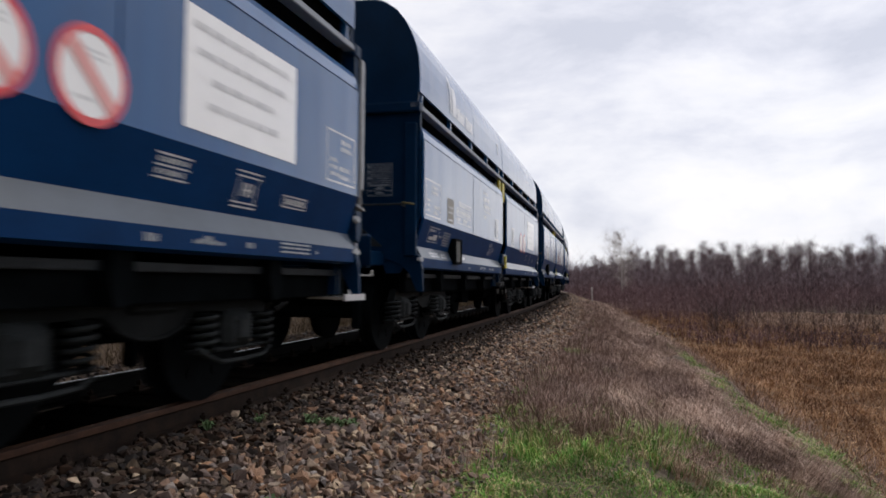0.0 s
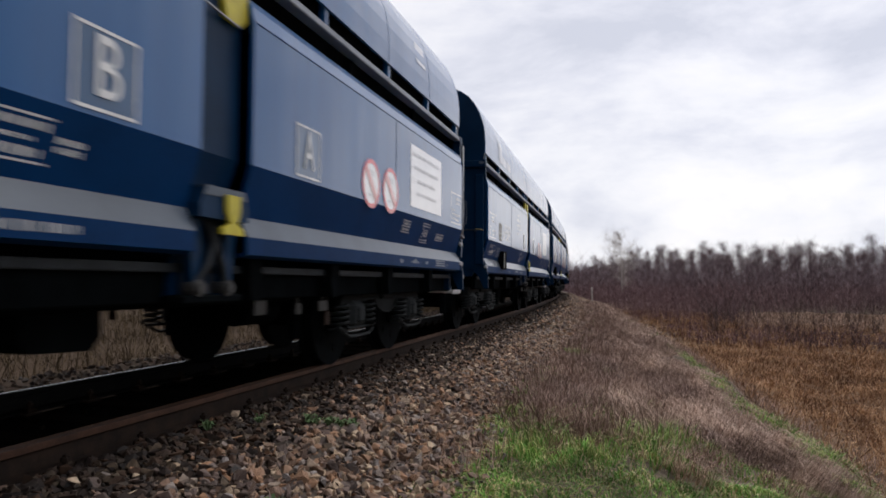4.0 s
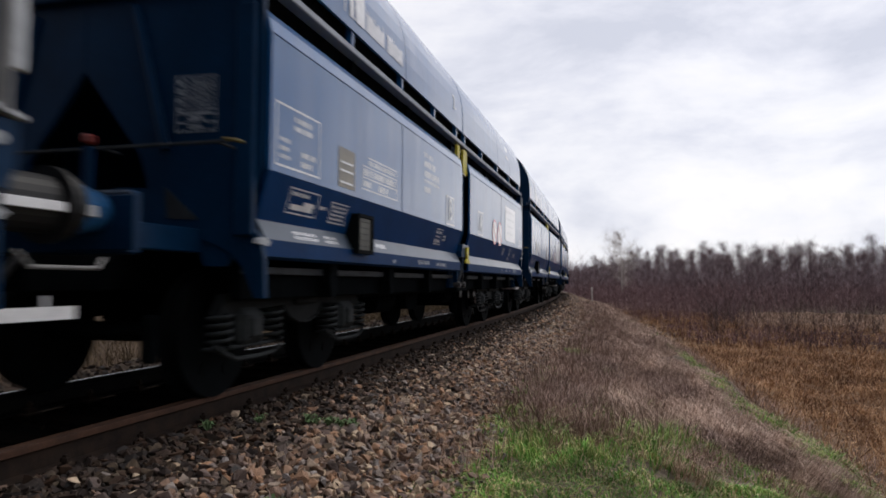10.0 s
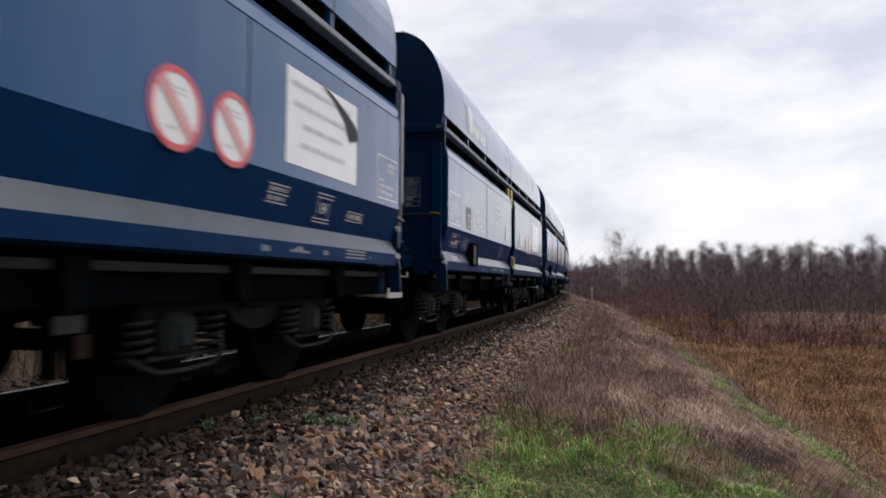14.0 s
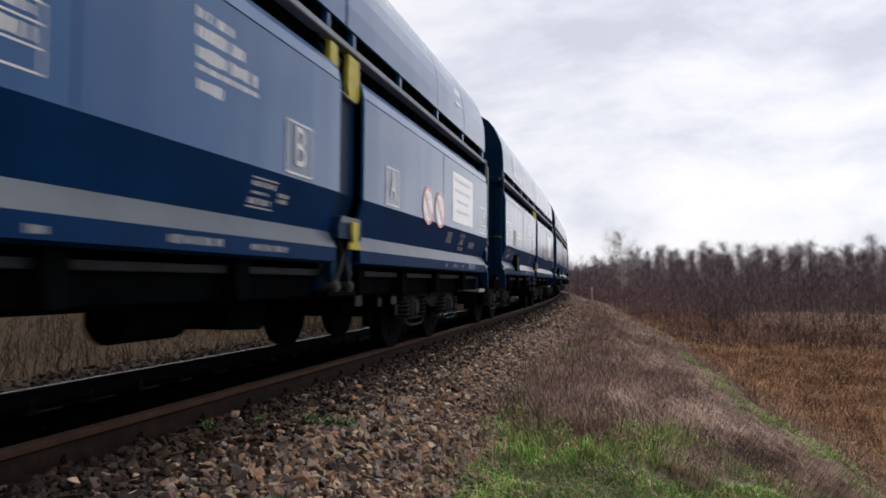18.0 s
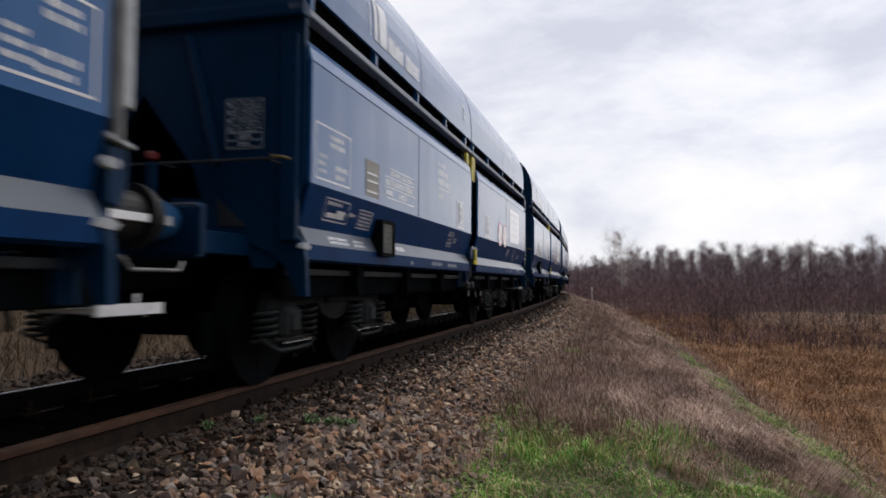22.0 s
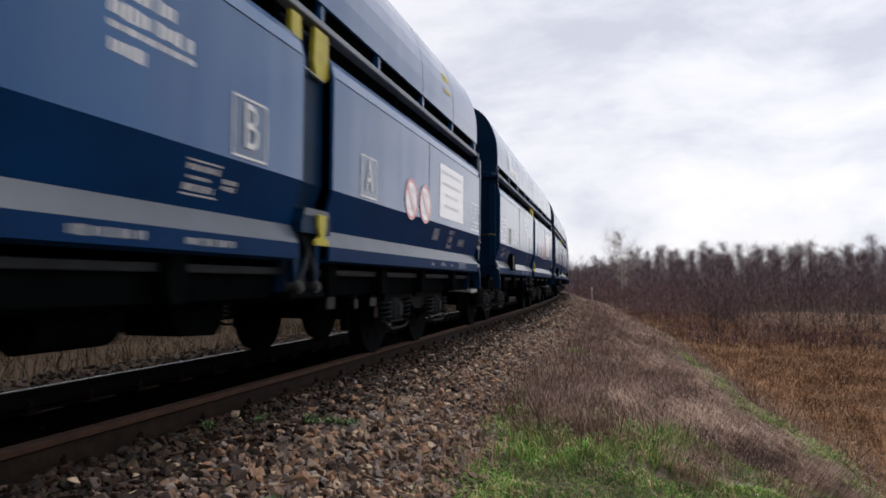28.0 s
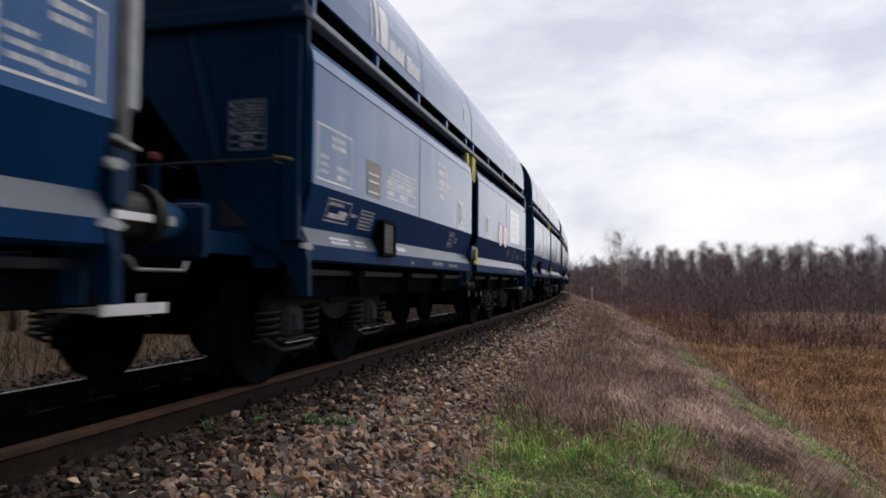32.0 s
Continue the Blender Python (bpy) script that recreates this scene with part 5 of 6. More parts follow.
def build_bank_plants():
    # green turf, thinning into dry grass along the bank
    r, x, y, u, s = sample(190000, 11, 2.42, 6.2, 2.2, 16, 1.3)
    edge = 6.2 + 0.3 * np.sin(u * 3.1 + 0.6) + 0.3 * np.sin(u * 9 + 2 * s) - 1.5 * np.clip(u - 4.8, 0, 3)
    full = np.clip((edge + 1.0 - s) / 1.3, 0, 1)
    islands = ((u < 4.3) & (s < 9.0) & patchy(x, y, 2.6, 0.15, 1.0)) * 0.5
    for pu, ps, pr in ((2.55, 12.3, 0.22), (2.8, 14.0, 0.2), (2.34, 9.0, 0.2), (3.18, 11.3, 0.3), (3.4, 11.4, 0.26), (3.6, 8.7, 0.3), (4.04, 9.2, 0.28), (3.35, 7.6, 0.4), (2.76, 7.1, 0.35), (3.24, 6.3, 0.5), (2.95, 6.4, 0.3)):
        islands = np.maximum(islands, 0.85 * np.exp(-(((u - pu) ** 2 + ((s - ps) * 0.6) ** 2) / pr ** 2) ** 1.5))
    mid = flat(u, s) - np.interp(s, [6, 9, 12, 16], [5.2, 5.05, 5.1, 5.15]) - 0.06 * np.sin(s * 1.7)
    crest = np.exp(-(np.abs(mid) / np.interp(s, [6, 8, 11, 16], [0.2, 0.42, 0.4, 0.3])) ** 4) * np.where(patchy(x, y, 1.9, -0.5, 2.0), 0.85, 0.3)
    worn = np.where(patchy(x, y, 3.4, 1.1, 6.0), 0.6, 1.0)
    keep = r.uniform(0, 1, len(x)) < np.maximum(np.maximum(full * worn, islands), crest)
    x, y, n = x[keep], y[keep], keep.sum()
    tall = 0.75 + 0.35 * np.sin(x * 5 + 1) * np.sin(y * 4.2)
    ob = blades("green_grass", x, y, ground_z(x, y), r.uniform(0.025, 0.085, n) * tall, r.uniform(0.005, 0.012, n), r.normal(0, 0.9, n), r.normal(0, 0.9, n), r, GREEN, 0.3)
    tagged(ob, "short green turf among dry grass on the bank", "grass", kind="stuff")
    # a thinner green strip further along the crest of the bank
    r, x, y, u, s = sample(34000, 12, 2.55, 6.0, 8, 55, 1.4)
    keep = (u > verge(s) - 0.1) & (((np.abs(flat(u, s) - 5.2) < 0.24) & patchy(x, y, 0.8, -0.7, 7.0)) | ((np.abs(u - 2.75) < 0.3) & patchy(x, y, 0.9, 0.2, 3.0)) | ((u < 4) & (s < 20) & patchy(x, y, 1.2, 0.95, 4.0)))
    x, y, n = x[keep], y[keep], keep.sum()
    ob = blades("green_grass", x, y, ground_z(x, y), r.uniform(0.05, 0.15, n), r.uniform(0.01, 0.022, n), r.normal(0, 0.6, n), r.normal(0, 0.6, n), r, GREEN, 0.2)
    tagged(ob, "sparse green grass along the bank's crest", "grass", kind="stuff")
    # turf behind and beside the viewpoint
    r, x, y, u, s = sample(70000, 18, 2.5, 6.1, -9, 2.4, 1.0)
    n = len(x)
    ob = blades("green_grass", x, y, ground_z(x, y), r.uniform(0.03, 0.1, n), r.uniform(0.008, 0.016, n), r.normal(0, 0.9, n), r.normal(0, 0.9, n), r, GREEN, 0.3)
    tagged(ob, "short green turf beside the ballast", "grass", kind="stuff")
    tufts("dry_grass", 138, *np.random.RandomState(19).uniform((3.2, -9), (6.3, 2.6), (700, 2)).T, 40, 0.11, 0.05, 0.14, 0.004, 0.008, -0.3, 1.6, 1.6, 0.6, DRY, "matted dry grass beside the viewpoint")
    # short matted dry turf under everything
    r = np.random.RandomState(13)
    m = 5200
    tu, ts = r.uniform(2.8, 6.3, m), 2.6 + 58 * r.uniform(0, 1, m) ** 1.8
    front = (tu < 4.9) & (ts < 5.9 + 0.3 * np.sin(tu * 5))
    good = ~(front & (r.uniform(0, 1, m) < 0.96)) & (r.uniform(0, 1, m) < np.interp(tu, [2.8, 3.4, 4.6, 4.8, 5.5, 5.7, 6.3], [0.35, 0.7, 0.8, 0.4, 0.25, 0.4, 0.4])) & (patchy(tu, ts, 3.6, -0.55, 2.0) | (r.uniform(0, 1, m) < 0.25))
    tufts("dry_grass", 131, tu[good], ts[good], 40, 0.10, 0.04, 0.11, 0.003, 0.006, -0.3, 1.6, 1.8, 0.7, DRY, "matted dry grey-brown grass on the bank")
    # long grass laid over down the slope
    m = 2300
    tu, ts = r.uniform(3.4, 5.5, m), 4.4 + 44 * r.uniform(0, 1, m) ** 1.7
    good = patchy(tu, ts, 2.2, -0.2, 9.0) & ((ts > 6.9) | (tu > 4.8)) & (r.uniform(0, 1, m) < np.interp(ts, [10, 18], [1.0, 0.35])) & (tu < np.interp(ts, [5, 7.5, 9, 20], [5.2, 4.9, 4.62, 4.85]))
    tufts("long_dry_grass", 132, tu[good], ts[good], 95, 0.055, 0.14, 0.38, 0.003, 0.0055, -0.7 + 0.45 * np.sin(ts[good] * 1.3), 0.3, 1.3, 0.74, DRY, "long straw-brown grass laid over down the bank", stray=0.22)
    # tussocks that fall outwards, with gaps between them
    m = 620
    tu, ts = 2.9 + 2.5 * r.uniform(0, 1, m), 7.2 + 40 * r.uniform(0, 1, m) ** 1.5
    good = patchy(tu, ts * 0.8, 2.9, -0.25, 8.0) & (tu < 4.65)
    tufts("grass_tussocks", 139, tu[good], ts[good], 170, 0.12, 0.10, 0.27, 0.003, 0.006, -0.4, 0.7, 1.3, 0.82, TUSSOCK, "rounded mauve-brown grass tussocks on the bank", dome=0.7)
    # brown mounds of old weeds
    m = 900
    tu, ts = 2.75 + 2.5 * r.uniform(0, 1, m) ** 1.3, 6.5 + 34 * r.uniform(0, 1, m) ** 1.5
    good = (patchy(tu, ts * 0.7, 2.6, 0.0, 4.0) & (tu < 4.2)) | ((tu < 3.5) & (ts > 8) & (ts < 11))
    tufts("weed_mounds", 133, tu[good], ts[good], 100, 0.11, 0.10, 0.34, 0.004, 0.008, 0.0, 3.0, 0.9, 0.35, WEED, "low brown mounds of dead weeds on the bank", "weeds")
    # brown old leaves at the foot of the slope
    m = 420
    tu, ts = r.uniform(5.85, 7.4, m), 4.0 + 34 * r.uniform(0, 1, m) ** 1.4
    tufts("slope_weeds", 134, tu, ts, 60, 0.12, 0.12, 0.42, 0.004, 0.008, 0.0, 3.0, 0.7, 0.3, WEED, "tangled brown weeds on the lower slope", "weeds")
    # pale tufts by the green turf
    m = 70
    tu, ts = r.uniform(3.0, 4.9, m), r.uniform(5.6, 9.5, m)
    tufts("pale_tufts", 135, tu, ts, 60, 0.05, 0.1, 0.3, 0.003, 0.005, -0.6, 0.9, 1.0, 0.5, STRAW, "pale straw tufts among the green turf")
    # pale clumps along the far crest
    m = 26
    tu, ts = r.uniform(4.7, 5.4, m), r.uniform(27, 48, m)
    tufts("pale_tufts", 140, tu, ts, 70, 0.07, 0.12, 0.3, 0.004, 0.007, -0.6, 2.0, 0.8, 0.4, STRAW, "pale straw clumps on the far crest of the bank")
    # yellow-green tufts in the dry grass
    m = 110
    tu, ts = r.uniform(2.6, 4.0, m), r.uniform(5.4, 9.2, m)
    tufts("green_tufts", 136, tu, ts, 55, 0.06, 0.07, 0.2, 0.005, 0.009, 0.0, 3.0, 0.9, 0.3, GREEN, "yellow-green grass tufts near the ballast")
    # upright dead weeds by the ballast's edge
    m = 300
    tu, ts = 2.46 + 1.4 * r.uniform(0, 1, m) ** 1.6, 4.9 + 26 * r.uniform(0, 1, m) ** 1.5
    good = ((ts > 6.3) | (tu < 2.7)) & patchy(tu * 2, ts, 2.3, -0.3, 5.0)
    tufts("dead_weeds", 137, tu[good], ts[good], 30, 0.08, 0.12, 0.40, 0.004, 0.008, 0.0, 3.0, 0.35, 0.0, WEED, "upright brown dead weeds beside the ballast", "weeds")


build_bank_plants()


def build_marker_post():
    """A thin pale post on the shoulder, far along the line."""
    x, y, th = on_line(47.0, 3.0)
    post = new("marker_post")
    z = float(ground_z(np.array([float(x)]), np.array([float(y)]))[0])
    post.matrix_basis = pose(float(x), float(y), z, 1.5, -2, math.degrees(float(th)))
    tagged(post, "thin pale weathered post beside the line", "post")
    bm = bmesh.new()
    box(bm, -0.045, 0.045, -0.045, 0.045, -0.25, 1.05, 0.01)
    part("shaft", bm, BIRCH, post)
    bm = bmesh.new()
    bmesh.ops.create_cone(bm, cap_ends=True, segments=4, radius1=0.07, radius2=0.01, depth=0.07, matrix=Matrix.Translation((0, 0, 1.084)) @ Matrix.Rotation(radians(45), 4, "Z"))
    part("cap", bm, BIRCH, post)


build_marker_post()


def build_sprouts():
    """Small green plants between the stones."""
    spots = ((1.24, 4.46), (1.55, 4.62), (1.63, 4.56), (1.71, 4.6), (1.79, 4.64), (1.84, 4.75), (1.07, 4.1), (2.05, 3.2))
    for i, (u, s) in enumerate(spots):
        r = random.Random(200 + i)
        x, y, _ = on_line(s, u)
        bm = bmesh.new()
        root = bm.verts.new((0, 0, -0.02))
        for k in range(24):
            a, long, up, wide = r.uniform(0, 6.28), r.uniform(0.03, 0.085), r.uniform(0.012, 0.06), r.uniform(0.006, 0.012)
            ca, sa = math.cos(a), math.sin(a)
            mid = [bm.verts.new((ca * long * 0.55 - sa * q, sa * long * 0.55 + ca * q, up)) for q in (wide, -wide)]
            tip = bm.verts.new((ca * long, sa * long, up * 0.8))
            bm.faces.new((root, mid[0], tip, mid[1]))
        ob = mesh_ob("green_sprout", bm, SPROUT)
        ob.location = (float(x), float(y), float(bank(np.array(u))) + 0.04)
        tagged(ob, "small green weed growing between ballast stones", "weed", "weeds in the ballast")


build_sprouts()


def build_meadow():
    r = np.random.RandomState(21)
    n = 170000
    ry = r.uniform(0, 1, n) ** 0.85
    y = 88 * ry - 2
    x = r.uniform(0, 1, n) * 44 + np.interp(y, [0, 30, 60, 90], [6, 3, -2, -9])
    u, s = lateral(x, y)
    keep = (u > 6.3) & (r.uniform(0, 1, n) < np.interp(u, [6.3, 7.5, 10], [0.3, 0.8, 1])) & ((y < 64) | (x < EYE[0] + y * 0.13))
    keep &= ~(patchy(x, y, 0.5, 0.9, 5.0) & (r.uniform(0, 1, n) < 0.7))
    x, y, u = x[keep], y[keep], u[keep]
    n = len(x)
    d = np.hypot(x - EYE[0], y)
    tall = 0.2 + 0.09 * np.sin(x * 0.6 + 1) * np.sin(y * 0.5) + 0.12 * np.sin(x * 2.1) * np.sin(y * 1.7 + 1) + r.uniform(-0.1, 0.26, n)
    q = r.uniform(0, 1, (3, 60000))
    nx, ny, _ = on_line(-8 + 44 * q[0], 6.0 + 16 * q[1] ** 1.1)
    x, y = np.concatenate([x, nx]), np.concatenate([y, ny])
    tall = np.concatenate([tall, 0.12 + 0.42 * q[2] ** 1.5])
    d = np.hypot(x - EYE[0], y)
    n = len(x)
    ob = blades("dry_reeds", x, y, ground_z(x, y), np.clip(tall, 0.08, 0.7), 0.009 + 0.0006 * d, r.normal(0.05, 0.85, n), r.normal(0, 0.85, n), r, REED, 0.45)
    tagged(ob, "rust-brown dry reeds on the marshy meadow", "reeds", kind="stuff")
    n = 16000
    x, y = r.uniform(12, 48, n), r.uniform(56, 84, n)
    ob = blades("pale_sedge", x, y, ground_z(x, y), r.uniform(0.25, 0.75, n), np.full(n, 0.06), r.normal(0, 0.7, n), r.normal(0, 0.7, n), r, STRAW, 0.2)
    tagged(ob, "pale straw-coloured sedge in a clearing", "sedge", kind="stuff")


build_meadow()


def shrub_field(name, seed, places, stems, h0, h1, mat, label, wide=1.0, twigs=7, spread=0.6):
    """Bare shrubs: each a fan of stems with side twigs."""
    r = np.random.RandomState(seed)
    px, py = places
    m = len(px)
    z0 = ground_z(px, py)
    size = r.uniform(0.45, 1.25, m)
    n = m * stems
    x, y, z = (np.repeat(q, stems) for q in (px, py, z0))
    sz = np.repeat(size, stems)
    x = x + r.normal(0, spread, n)
    y = y + r.normal(0, spread, n)
    h = r.uniform(h0, h1, n) * sz
    lx, ly = r.normal(0, 0.3, n), r.normal(0, 0.3, n)
    d = np.hypot(x - EYE[0], y)
    w = (0.008 + 0.00022 * d) * wide
    X, Y, Z, HH, WW, LX, LY = [x], [y], [z], [h], [w * 1.1], [lx], [ly]
    for k in range(twigs):
        f = r.uniform(0.15, 0.95, n)
        bend = np.where(f < 0.55, f * 0.64, 0.35 + (f - 0.55) * 1.444)
        X.append(x + lx * h * bend)
        Y.append(y + ly * h * bend)
        Z.append(z + h * f)
        HH.append(h * r.uniform(0.12, 0.36, n))
        WW.append(w * 0.8)
        LX.append(r.normal(0, 1.1, n))
        LY.append(r.normal(0, 1.1, n))
    cat = [np.concatenate(q) for q in (X, Y, Z, HH, WW, LX, LY)]
    ob = blades(name, cat[0], cat[1], cat[2], cat[3], cat[4], cat[5], cat[6], r, mat)
    tagged(ob, label, "shrubs", kind="stuff")


def build_thickets():
    r = np.random.RandomState(31)
    # dark saplings at the far edge of the reeds
    y = r.uniform(38, 56, 30)
    x = EYE[0] + y * np.tan(np.radians(r.uniform(4, 28, 30)))
    u, _ = lateral(x, y)
    k = u > 9
    shrub_field("saplings", 32, (x[k], y[k]), 6, 1.6, 4.0, DARKTWIG, "bare dark saplings standing in the reeds", 0.95, 14, 0.22)
    # low brown brush between them
    y = r.uniform(40, 54, 260)
    x = EYE[0] + y * np.tan(np.radians(r.uniform(1.0, 28, 260)))
    u, _ = lateral(x, y)
    k = u > 7.5
    shrub_field("low_brush", 36, (x[k], y[k]), 8, 0.3, 0.9, TWIG, "low brown brush at the edge of the reeds", 1.2, 7, 0.7)
    # the thicket behind
    y = np.concatenate([r.uniform(56, 90, 420), r.uniform(90, 190, 800)])
    x = EYE[0] + y * np.tan(np.radians(r.uniform(-9, 30, len(y))))
    u, _ = lateral(x, y)
    clear = (y < 84) & (x - EYE[0] > y * 0.135)
    k = (u > 7.0) & ~clear
    shrub_field("bare_thicket", 33, (x[k], y[k]), 15, 1.2, 3.5, TWIG, "dense purple-brown bare thicket beyond the meadow", 0.8, 10, 1.1)
    # undergrowth of the wood
    y = r.uniform(185, 300, 1600)
    x = EYE[0] + y * np.tan(np.radians(r.uniform(-12, 34, 1600)))
    u, _ = lateral(x, y)
    k = u > 12
    shrub_field("undergrowth", 35, (x[k], y[k]), 10, 4.0, 9.6, CROWN, "dark bare undergrowth of the far wood", 1.4, 9, 1.4)
    # beyond the line
    s = r.uniform(-8, 130, 900)
    u = -3.6 - 24 * r.uniform(0, 1, 900) ** 1.6
    x, y, _ = on_line(s, u)
    shrub_field("field_grass", 37, (x, y), 16, 0.35, 0.95, FIELD, "tall olive-brown dry grass beyond the track", 1.3, 4, 0.7)
    s = r.uniform(-6, 130, 300)
    u = -r.uniform(12, 30, 300)
    x, y, _ = on_line(s, u)
    shrub_field("bare_thicket", 34, (x, y), 10, 1.6, 4.2, FIELD, "dry brown thicket beyond the track", 1.4, 8, 0.8)


build_thickets()


# ---- trees ----
def limb_mesh(bm, p0, p1, r0, r1, seg=5):
    d = Vector(p1) - Vector(p0)
    m = Matrix.Translation((Vector(p0) + Vector(p1)) / 2) @ d.to_track_quat("Z", "Y").to_matrix().to_4x4()
    bmesh.ops.create_cone(bm, cap_ends=False, segments=seg, radius1=r0, radius2=r1, depth=d.length, matrix=m)


def make_tree(seed, height, crown_from, spread, bark, leaf, label, twigs, twig_size, upright=0.5, thin=0.028, girth=0.0085, limbs=30):
    """A tapered trunk, limbs, and a crown of many small twigs gathered along the limbs."""
    rnd = random.Random(seed)
    r = np.random.RandomState(seed)
    bm = bmesh.new()
    pts = [Vector((0, 0, -0.3))]
    for i in range(1, 8):
        pts.append(Vector((rnd.uniform(-0.02, 0.02) * height * i / 7, rnd.uniform(-0.02, 0.02) * height * i / 7, height * 0.93 * i / 7)))
    for i in range(7):
        limb_mesh(bm, pts[i], pts[i + 1], height * girth * (1 - i / 7.6), height * girth * (1 - (i + 1) / 7.6), 6)
    ends = []
    for k in range(limbs):
        f = crown_from + (0.97 - crown_from) * (k + rnd.random()) / limbs
        q = f * 7 * 0.999
        i = min(int(q), 6)
        a = pts[i].lerp(pts[i + 1], q - i)
        th = rnd.uniform(0, 2 * math.pi)
        reach = spread * height * (0.3 + 0.8 * math.sin(math.pi * min(1, max(0.05, (f - crown_from) / (1.08 - crown_from)))) ** 0.8) * rnd.uniform(0.45, 1.2)
        b = a + Vector((math.cos(th) * reach, math.sin(th) * reach, reach * rnd.uniform(upright * 0.5, upright * 1.6)))
        limb_mesh(bm, a, b, height * 0.0032, height * 0.0012, 4)
        ends.append((a, b))
        for _ in range(3):
            g = rnd.uniform(0.25, 0.95)
            c = a.lerp(b, g)
            z = c + Vector((rnd.uniform(-1, 1), rnd.uniform(-1, 1), rnd.uniform(0.2, 1.1))) * reach * 0.55
            limb_mesh(bm, c, z, height * 0.0015, height * 0.0007, 3)
            ends.append((c, z))
    root = new("tree")
    tagged(root, label, "tree", "trees of the wood")
    part("trunk", bm, bark, root)
    n = twigs
    pick = r.randint(0, len(ends), n)
    A = np.array([tuple(a) for a, b in ends])[pick]
    B = np.array([tuple(b) for a, b in ends])[pick]
    g = r.uniform(0.05, 1.08, n)[:, None]
    P = A + (B - A) * g + r.normal(0, 0.03 * height, (n, 3)) * np.array([1, 1, 0.9])
    d = r.normal(0, 0.75, (n, 3)) + (B - A) / (np.linalg.norm(B - A, axis=1)[:, None] + 1e-6)
    d[:, 2] = np.abs(d[:, 2]) * 0.9 + 0.25
    d /= np.linalg.norm(d, axis=1)[:, None]
    side = np.cross(d, r.normal(0, 1, (n, 3)))
    side /= np.linalg.norm(side, axis=1)[:, None] + 1e-6
    L = r.uniform(0.6, 1.5, n)[:, None] * twig_size
    v = np.stack([P - side * thin, P + side * thin, P + d * L], 1).reshape(-1, 3)
    ob = soup("crown", v, np.arange(n * 3).reshape(-1, 3), leaf)
    ob.parent = root
    return root


def build_trees():
    r = random.Random(41)
    kinds = [make_tree(50 + i, h, cf, sp, BARK, CROWN, lab, n, 1.5, up, 0.011) for i, (h, cf, sp, up, n, lab) in enumerate((
        (17, 0.32, 0.14, 0.45, 2600, "tall dark bare tree at the wood's edge"), (19, 0.52, 0.11, 0.3, 2000, "tall thin dark tree with a high crown"), (15, 0.25, 0.16, 0.5, 3000, "bushy dark bare tree at the wood's edge"),
        (18, 0.6, 0.13, 0.2, 2000, "dark pine-like tree with a flat high crown"), (13, 0.2, 0.17, 0.5, 3000, "low dark bare tree at the wood's edge"), (18, 0.4, 0.1, 0.4, 1800, "slender dark alder with a layered crown"), (16, 0.28, 0.18, 0.45, 3000, "broad dark bare tree with a domed crown")))]
    used = [False] * len(kinds)
    for i in range(300):
        row = i % 3
        d = (225, 260, 300)[row] + r.uniform(-16, 16)
        a = -10 + 46 * ((i // 3) + r.random()) / 100
        x, y = EYE[0] + d * math.sin(radians(a)), d * math.cos(radians(a))
        u, _ = lateral(np.array([x]), np.array([y]))
        if u[0] < 14:
            continue
        k = r.randrange(len(kinds))
        z = float(ground_z(np.array([x]), np.array([y]))[0])
        scale = r.uniform(0.7, 1.08) * float(np.interp(a, [-6, -1, 3, 6, 8, 10, 13, 17], [0.55, 0.74, 0.92, 1.02, 0.88, 0.98, 0.9, 0.98]))
        m = pose(x, y, z, 0, 0, r.uniform(0, 360)) @ Matrix.Scale(scale, 4)
        if not used[k]:
            used[k] = True
            kinds[k].matrix_basis = m
            kinds[k].scale = (scale,) * 3
        else:
            t = copy_thing(kinds[k], m)
            t.scale = (scale,) * 3
    birch = make_tree(77, 14.2, 0.17, 0.24, BIRCH, PALETWIG, "pale-barked bare tree standing before the wood", 5200, 1.2, 0.4, 0.007, 0.014, 34)
    d, a = 150.0, -0.95
    x, y = EYE[0] + d * math.sin(radians(a)), d * math.cos(radians(a))
    birch.matrix_basis = pose(x, y, float(ground_z(np.array([x]), np.array([y]))[0]), 0, 0, 20)


build_trees()


# ---- ballast ----
def stone_shape(seed):
    """An angular stone: the hull of a few random corners."""
    r = np.random.RandomState(seed)
    p = r.normal(0, 1, (10, 3))
    p *= (r.uniform(0.85, 1.12, 10) / np.linalg.norm(p, axis=1))[:, None]
    p *= np.array([1.2, 1.0, 0.74])
    fs = []
    for a in range(10):
        for b in range(a + 1, 10):
            for c in range(b + 1, 10):
                n = np.cross(p[b] - p[a], p[c] - p[a])
                side = (p - p[a]) @ n
                if np.all(side < 1e-9):
                    fs.append((a, b, c))
                elif np.all(side > -1e-9):
                    fs.append((a, c, b))
    return p, np.array(fs)


SHAPES = [stone_shape(300 + i) for i in range(20)]


def turn_matrices(r, n):
    q = r.normal(0, 1, (n, 4))
    q /= np.linalg.norm(q, axis=1)[:, None]
    w, x, y, z = q.T
    return np.stack([np.stack([1 - 2 * (y * y + z * z), 2 * (x * y - z * w), 2 * (x * z + y * w)], 1), np.stack([2 * (x * y + z * w), 1 - 2 * (x * x + z * z), 2 * (y * z - x * w)], 1),
                     np.stack([2 * (x * z - y * w), 2 * (y * z + x * w), 1 - 2 * (x * x + y * y)], 1)], 1)


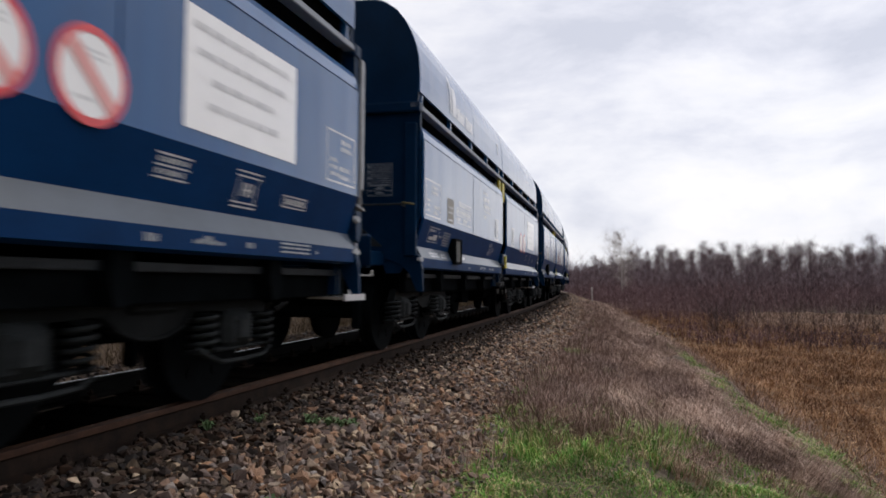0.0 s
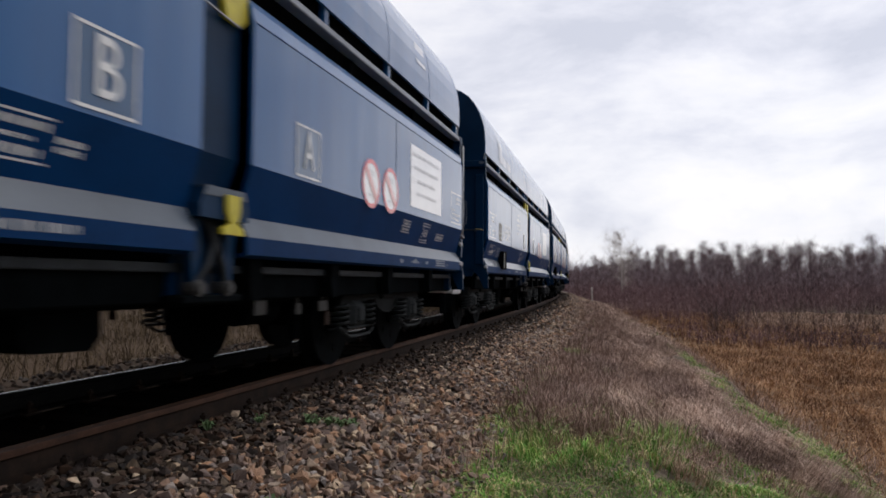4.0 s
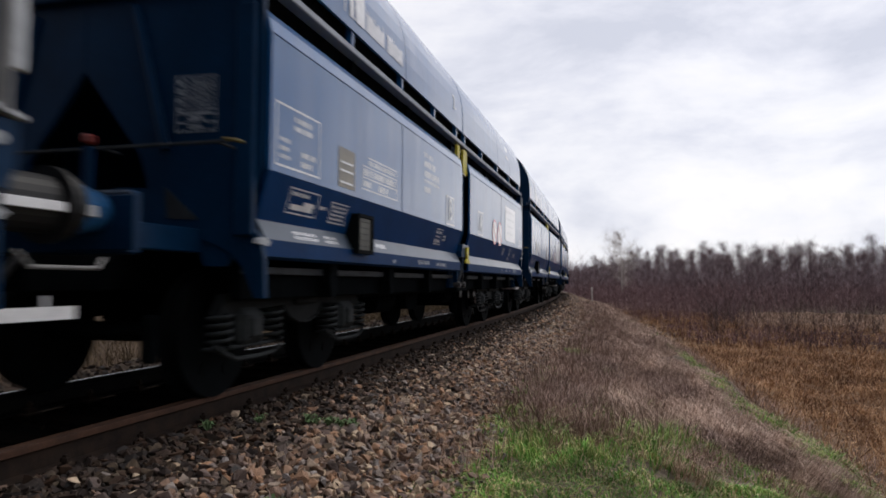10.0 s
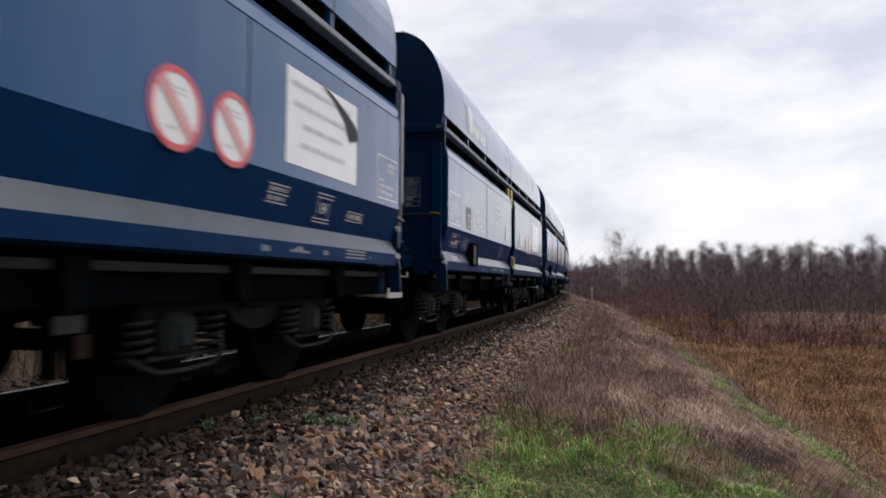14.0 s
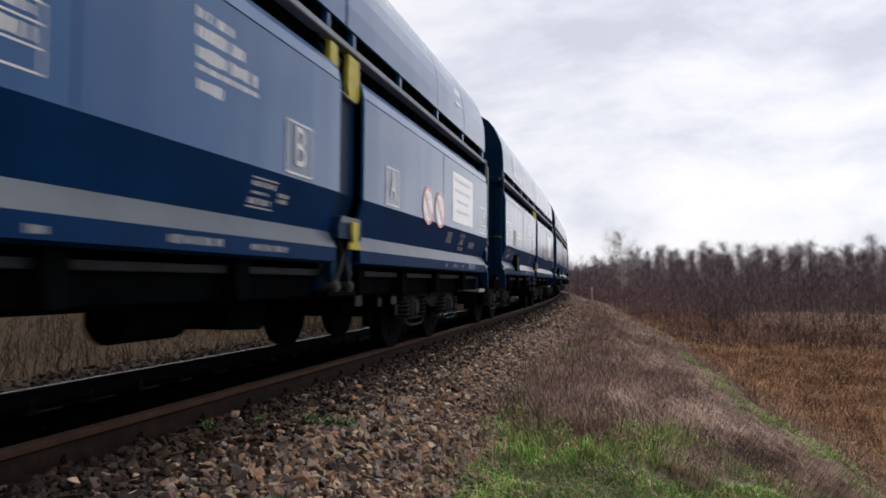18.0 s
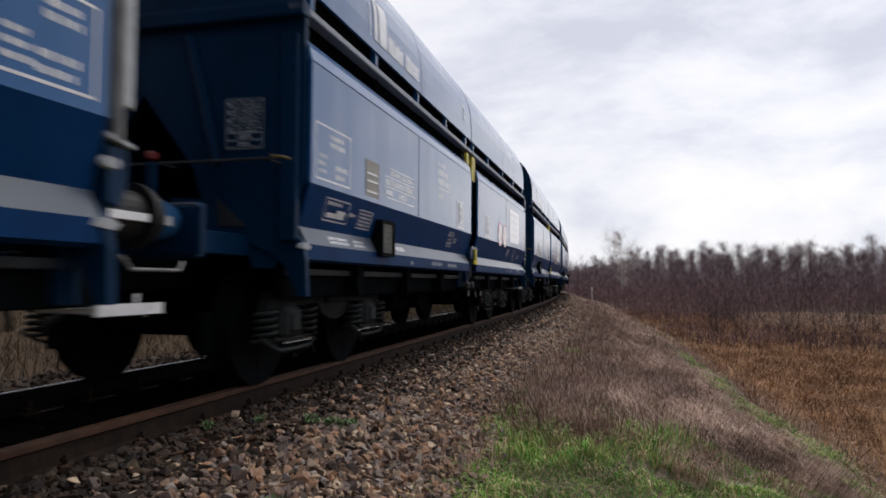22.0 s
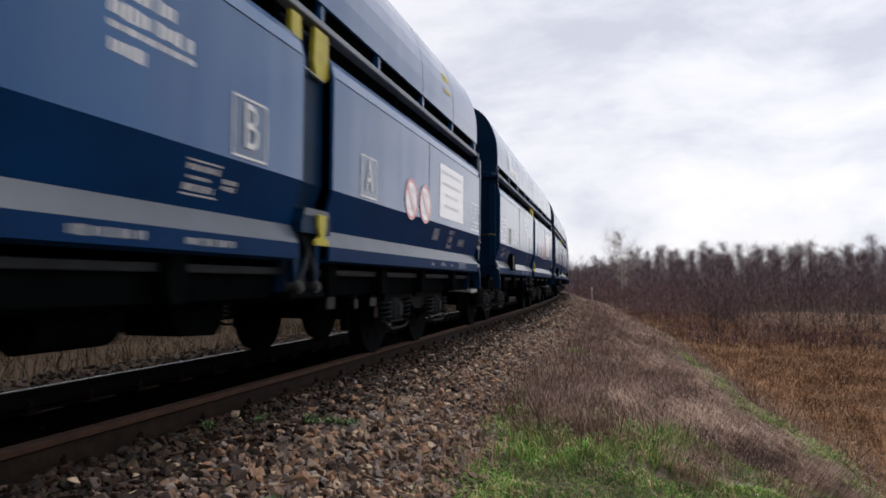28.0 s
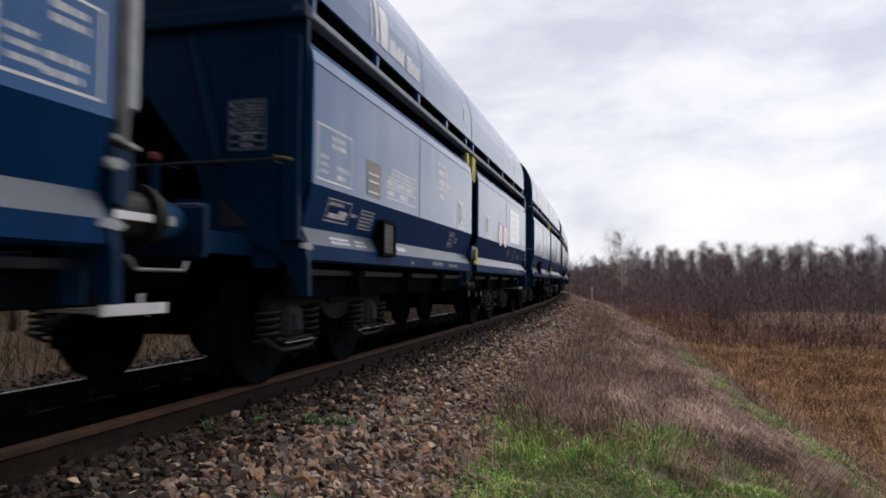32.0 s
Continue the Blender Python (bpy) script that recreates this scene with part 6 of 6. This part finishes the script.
def stone_mass(name, r, u, s, size, lift, mat):
    x, y, _ = on_line(s, u)
    z = bank(u) + lift
    R = turn_matrices(r, len(u))
    pick = r.randint(0, len(SHAPES), len(u))
    V, F, base = [], [], 0
    for k, (vs, fs) in enumerate(SHAPES):
        i = np.where(pick == k)[0]
        if not len(i):
            continue
        p = np.einsum("nij,vj->nvi", R[i], vs) * size[i][:, None, None]
        p[:, :, 2] *= 0.8
        p += np.stack([x[i], y[i], z[i]], 1)[:, None, :]
        V.append(p.reshape(-1, 3))
        F.append((np.arange(len(i))[:, None, None] * len(vs) + fs[None] + base).reshape(-1, 3))
        base += len(i) * len(vs)
    return soup(name, np.concatenate(V), np.concatenate(F), mat)


def build_ballast():
    bed = swept("ballast_bed", [(-3.3, -0.62), (-2.4, -0.22), (-1.6, -0.19), (-0.95, -0.2), (-0.6, -0.235), (0.6, -0.235), (0.95, -0.18), (1.75, -0.215), (2.55, -0.545), (2.5, -0.8), (-2.7, -0.9)], 0.0, -60, 300, 2.0, STONE)
    tagged(bed, "bed of brown and grey crushed stone under the track", "ballast", kind="structure")
    r = np.random.RandomState(61)
    groups = []
    n = 24000
    groups.append((np.where(r.uniform(0, 1, n) < 0.93, r.uniform(0.86, 2.62, n), r.normal(2.68, 0.1, n)), 0.8 + 15 * r.uniform(0, 1, n) ** 1.15, 0.016 + 0.034 * r.uniform(0, 1, n) ** 1.5))
    n = 9000
    groups.append((np.where(r.uniform(0, 1, n) < 0.9, r.uniform(0.86, 2.75, n), r.normal(2.8, 0.15, n)), 15 + 50 * r.uniform(0, 1, n) ** 1.25, r.uniform(0.035, 0.068, n)))
    n = 9000
    groups.append((-r.uniform(0.86, 3.2, n), -2 + 45 * r.uniform(0, 1, n), r.uniform(0.02, 0.045, n)))
    n = 5000
    groups.append((r.uniform(0.86, 2.55, n), -9 + 9.9 * r.uniform(0, 1, n), r.uniform(0.022, 0.05, n)))
    u, s, size = (np.concatenate(q) for q in zip(*groups))
    # Stones near the rail get the rusty colour with the train's shade in it.
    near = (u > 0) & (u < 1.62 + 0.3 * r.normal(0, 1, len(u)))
    rust = stone_mass("rusty_ballast", r, u[near], s[near], size[near], r.uniform(-0.01, 0.032, near.sum()), SHADERUST)
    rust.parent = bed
    tagged(rust, "rust-dusted stones beside the rails, darkened further for the wagons' shade", kind="stuff")
    u, s, size = u[~near], s[~near], size[~near]
    far = u < 0
    beyond = stone_mass("far_ballast", r, u[far], s[far], size[far], r.uniform(-0.01, 0.032, far.sum()), SHADEGREY)
    beyond.parent = bed
    tagged(beyond, "grey stones beyond the far rail, darkened for the train's shade", kind="stuff")
    u, s, size = u[~far], s[~far], size[~far]
    mass = stone_mass("ballast_stones", r, u, s, size, r.uniform(-0.01, 0.032, len(u)), STONE)
    mass.parent = bed
    tagged(mass, "loose crushed ballast stones", kind="stuff")
    # Stones and floor between the rails carry the train's shade in their colour.
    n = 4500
    inner = stone_mass("inner_ballast", r, r.uniform(-0.66, 0.66, n), -1 + 32 * r.uniform(0, 1, n), r.uniform(0.024, 0.045, n), r.uniform(-0.01, 0.03, n), SHADESTONE)
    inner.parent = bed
    tagged(inner, "stones between the rails, coloured dark for the train's shade", kind="stuff")
    floor = swept("inner_bed", [(-0.7, -0.19), (0.7, -0.19), (0.7, -0.3), (-0.7, -0.3)], 0.0, -60, 300, 2.0, SHADESTONE)
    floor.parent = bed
    meshes = []
    for k, (vs, fs) in enumerate(SHAPES):
        me = bpy.data.meshes.new("stone")
        me.from_pydata([tuple(v) for v in vs], [], [tuple(int(i) for i in f) for f in fs])
        me.materials.append(STONE)
        meshes.append(me)
    for i in range(290):
        ob = new("stone", meshes[i % len(meshes)])
        u, s = r.uniform(1.75, 2.6), r.uniform(3.0, 6.4)
        x, y, _ = on_line(s, u)
        q = r.uniform(0.026, 0.058)
        ob.parent = bed
        ob.matrix_basis = Matrix.LocRotScale((float(x), float(y), float(bank(np.array(u))) + 0.032), Euler(r.uniform(0, 6.28, 3)), (q, q, q * 0.85))


build_ballast()


motions()
